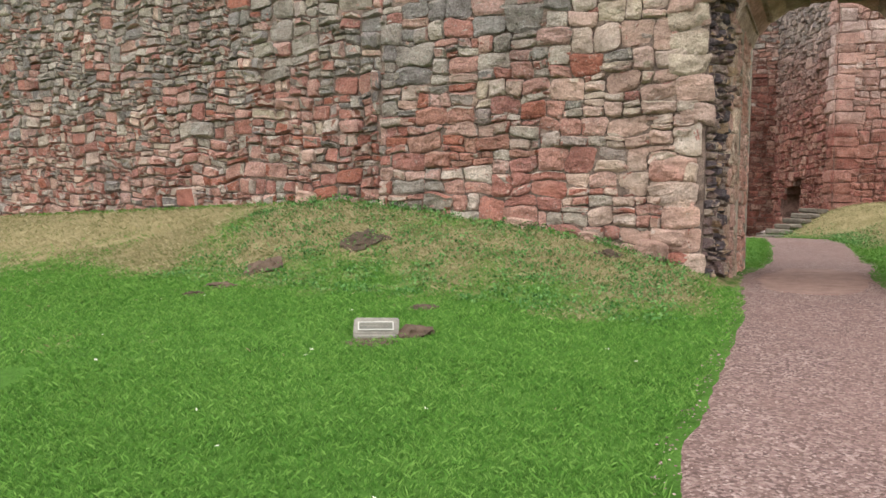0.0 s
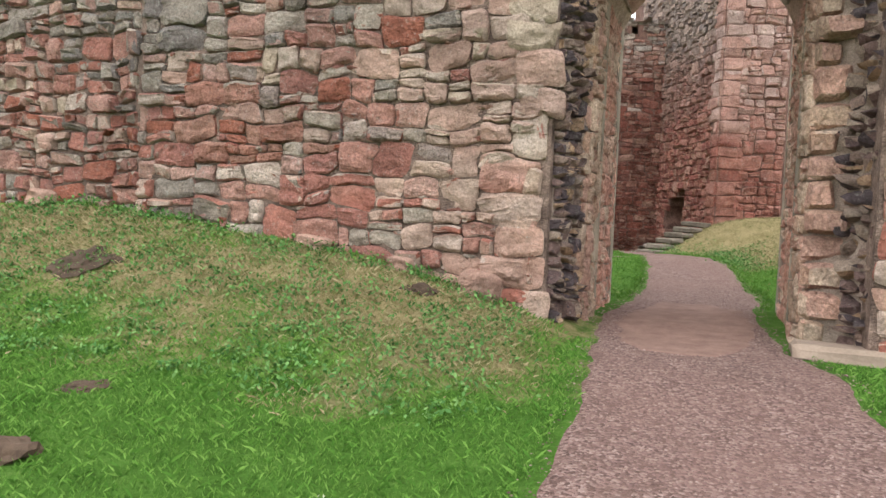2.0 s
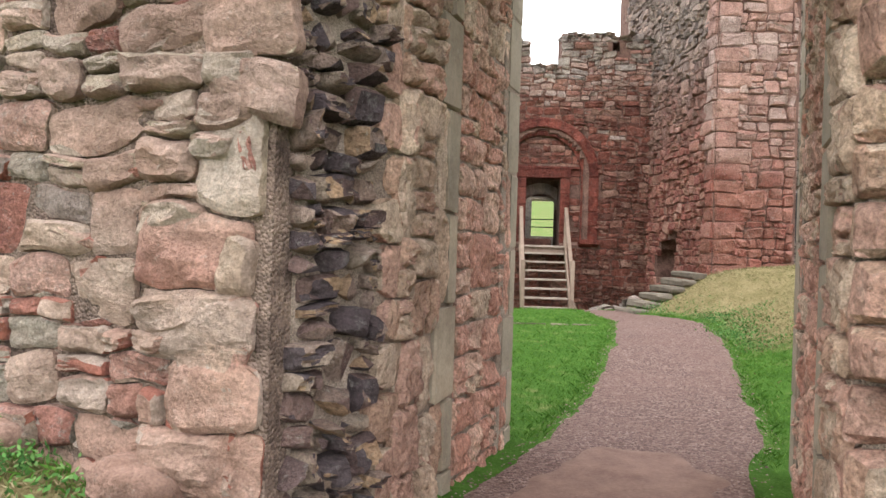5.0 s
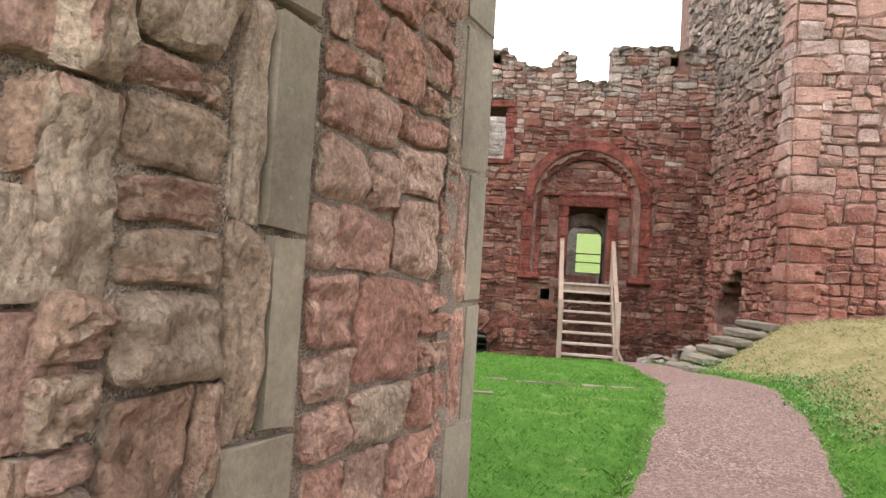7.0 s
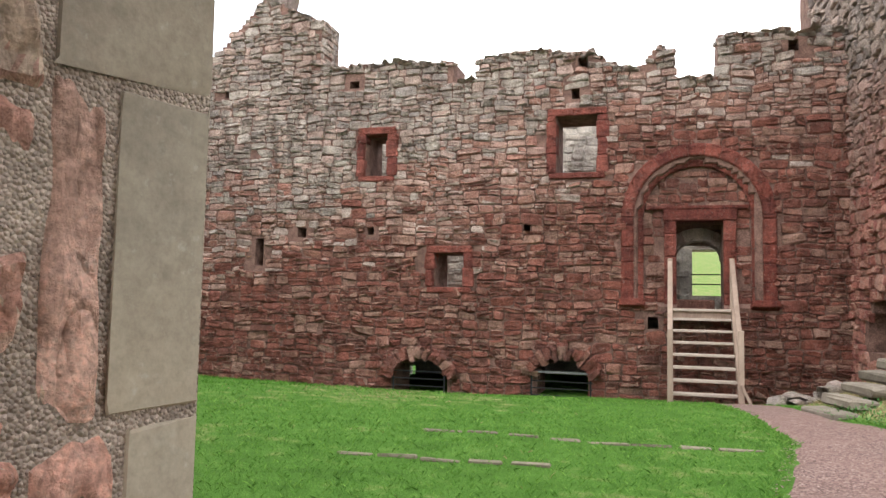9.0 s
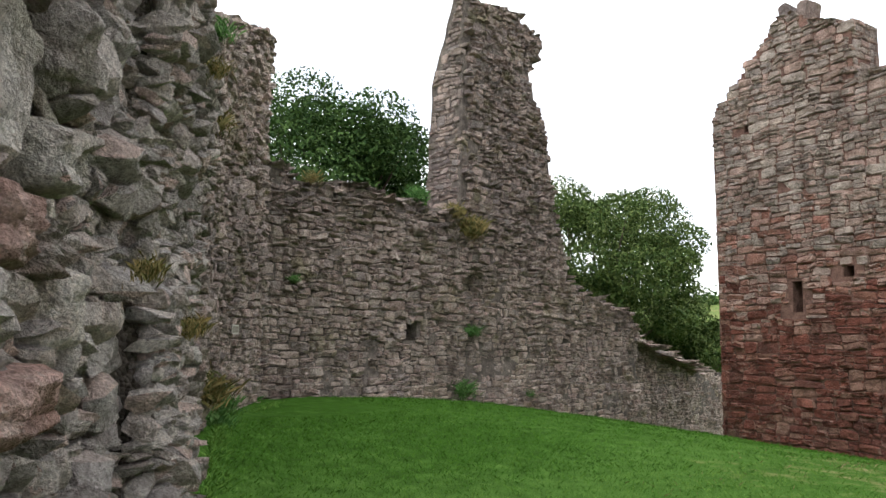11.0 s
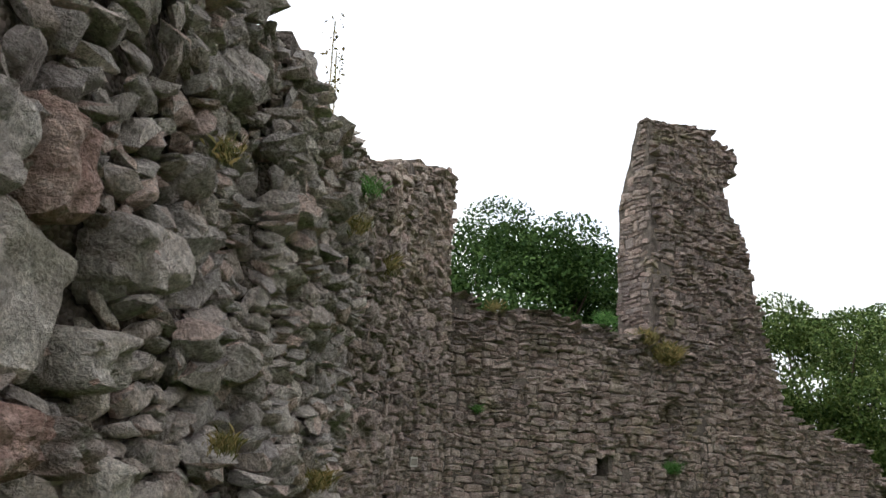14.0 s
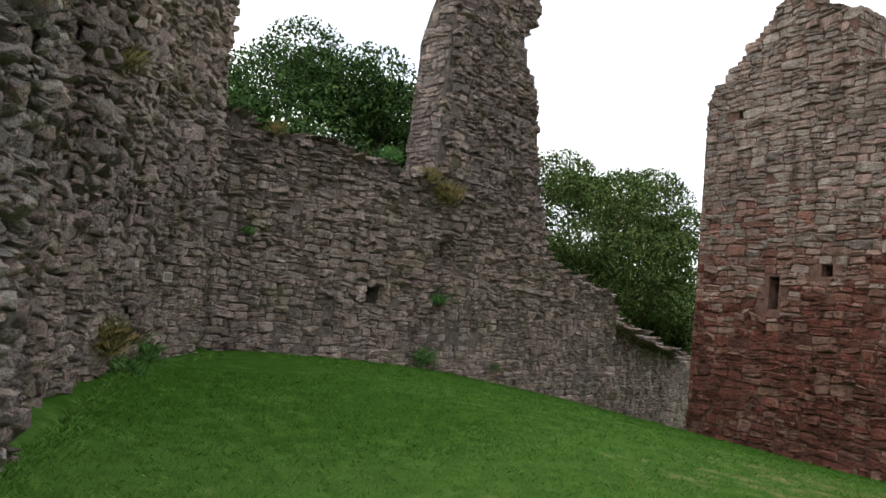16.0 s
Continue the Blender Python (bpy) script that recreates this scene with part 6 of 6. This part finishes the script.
# tall willowherb on the wall top
wh = thing("willowherb", "tall dry brown willowherb stalks on the wall top", "weed")
ln, length = inner_lines[1][0], inner_lines[1][1]
for k, (a, hgt, lean) in enumerate(((0.55, 0.75, 4), (0.35, 0.6, -6))):
    p0 = ln.at(a, inner_walls[1][3](a) + 0.05, -0.15)
    bm = bmesh.new()
    for j in range(8):
        z = hgt * j / 8
        add_box(bm, Matrix.Translation(p0) @ pose(0.02 * math.sin(j * 0.7) + z * lean * 0.012, 0, z + hgt / 16), 0.008, 0.008, hgt / 8 + 0.01)
    part("stem", bm, m_straw, wh)
    pts = [(p0.x + z * lean * 0.012 + rng.gauss(0, 0.035), p0.y + rng.gauss(0, 0.035), p0.z + z) for z in np.linspace(0.05, hgt, 60)]
    v, f = leaf_cloud(pts, 0.018, 70 + k, 0.2)
    part("leaves", fast_mesh("leaves", v, f, m_weed, 3), m_weed, wh)


# ---- trees beyond the walls ----
def tree(x, y, z, hgt, rad, seed, mat, n=26000, label=""):
    t = thing("tree", label, "tree", "trees beyond the walls")
    r = random.Random(seed)
    bm = bmesh.new()
    def limb(p, q, r0, r1, seg=5):
        ax = (q - p)
        m = ax.to_track_quat("Z", "Y").to_matrix().to_4x4()
        lo = [bm.verts.new(p + m @ Vector((math.cos(k * 2.094 / 2) * r0, math.sin(k * 2.094 / 2) * r0, 0))) for k in range(6)]
        hi = [bm.verts.new(q + m @ Vector((math.cos(k * 2.094 / 2) * r1, math.sin(k * 2.094 / 2) * r1, 0))) for k in range(6)]
        for i in range(6):
            bm.faces.new((lo[i], lo[(i + 1) % 6], hi[(i + 1) % 6], hi[i]))
    base, crown = Vector((x, y, z)), []
    fork = base + Vector((0, 0, hgt * 0.3))
    limb(base, fork, 0.35, 0.26)
    for k in range(46):
        u, w = r.uniform(0, 6.28), r.uniform(-0.35, 1.0)
        rr = math.sqrt(max(0.05, 1 - w * w)) * rad * r.uniform(0.55, 1.0)
        c = Vector((x + math.cos(u) * rr, y + math.sin(u) * rr, z + hgt * 0.56 + w * hgt * 0.4 * r.uniform(0.75, 1.05)))
        crown.append((c, r.uniform(0.55, 1.15) * rad * 0.3))
        if k % 2 == 0:
            mid = fork.lerp(c, 0.5) + Vector((r.uniform(-0.4, 0.4), r.uniform(-0.4, 0.4), 0.2))
            limb(fork, mid, 0.13, 0.08)
            limb(mid, c, 0.08, 0.02)
    part("trunk", bm, m_bark, t, "dark trunk and limbs")
    pts = []
    for _ in range(n):
        c, q = crown[r.randrange(len(crown))]
        d = Vector((r.gauss(0, 1), r.gauss(0, 1), r.gauss(0, 1))).normalized() * q * (0.55 + 0.6 * r.random() ** 0.6)
        pts.append((c.x + d.x, c.y + d.y, c.z + d.z * 0.75))
    v, f = leaf_cloud(pts, 0.078, seed, 1.2)
    part("crown", fast_mesh("crown", v, f, mat, 3), mat, t, "dense leafy crown")


tree(-17.5, 23.0, -1.5, 12.6, 4.6, 1, m_leaf, 95000, "dense dark green tree behind the curtain wall")
tree(-22.5, 21.0, -1.5, 12.0, 4.0, 2, m_leaf, 56000, "dense dark green tree behind the curtain wall")
tree(-15.3, 36.0, -3.0, 12.7, 4.3, 3, m_leaf2, 95000, "rounded yellow-green tree beyond the low broken wall")
tree(-13.2, 39.5, -4.0, 7.6, 3.2, 4, m_leaf2, 56000, "lower yellow-green tree beyond the low broken wall")
tree(-18.0, 33.0, -3.0, 9.5, 3.8, 5, m_leaf, 56000, "dense dark green tree behind the curtain wall")

# distant hedge line on the hill
hd = []
for k in range(70):
    x, y = -120 + k * 2.2 + rng.uniform(-1, 1), 230 + rng.uniform(-6, 6)
    z = height(x, y)
    q = rng.uniform(1.2, 3.2)
    for _ in range(90):
        hd.append((x + rng.gauss(0, q * 0.6), y + rng.gauss(0, q * 0.6), z + abs(rng.gauss(0, q * 0.7))))
v, f = leaf_cloud(hd, 0.7, 77, 0.5)
tagged(new("distant_hedge", fast_mesh("distant_hedge", v, f, m_leaf, 3)), "dark line of far trees on the hill", "hedge", kind="stuff")
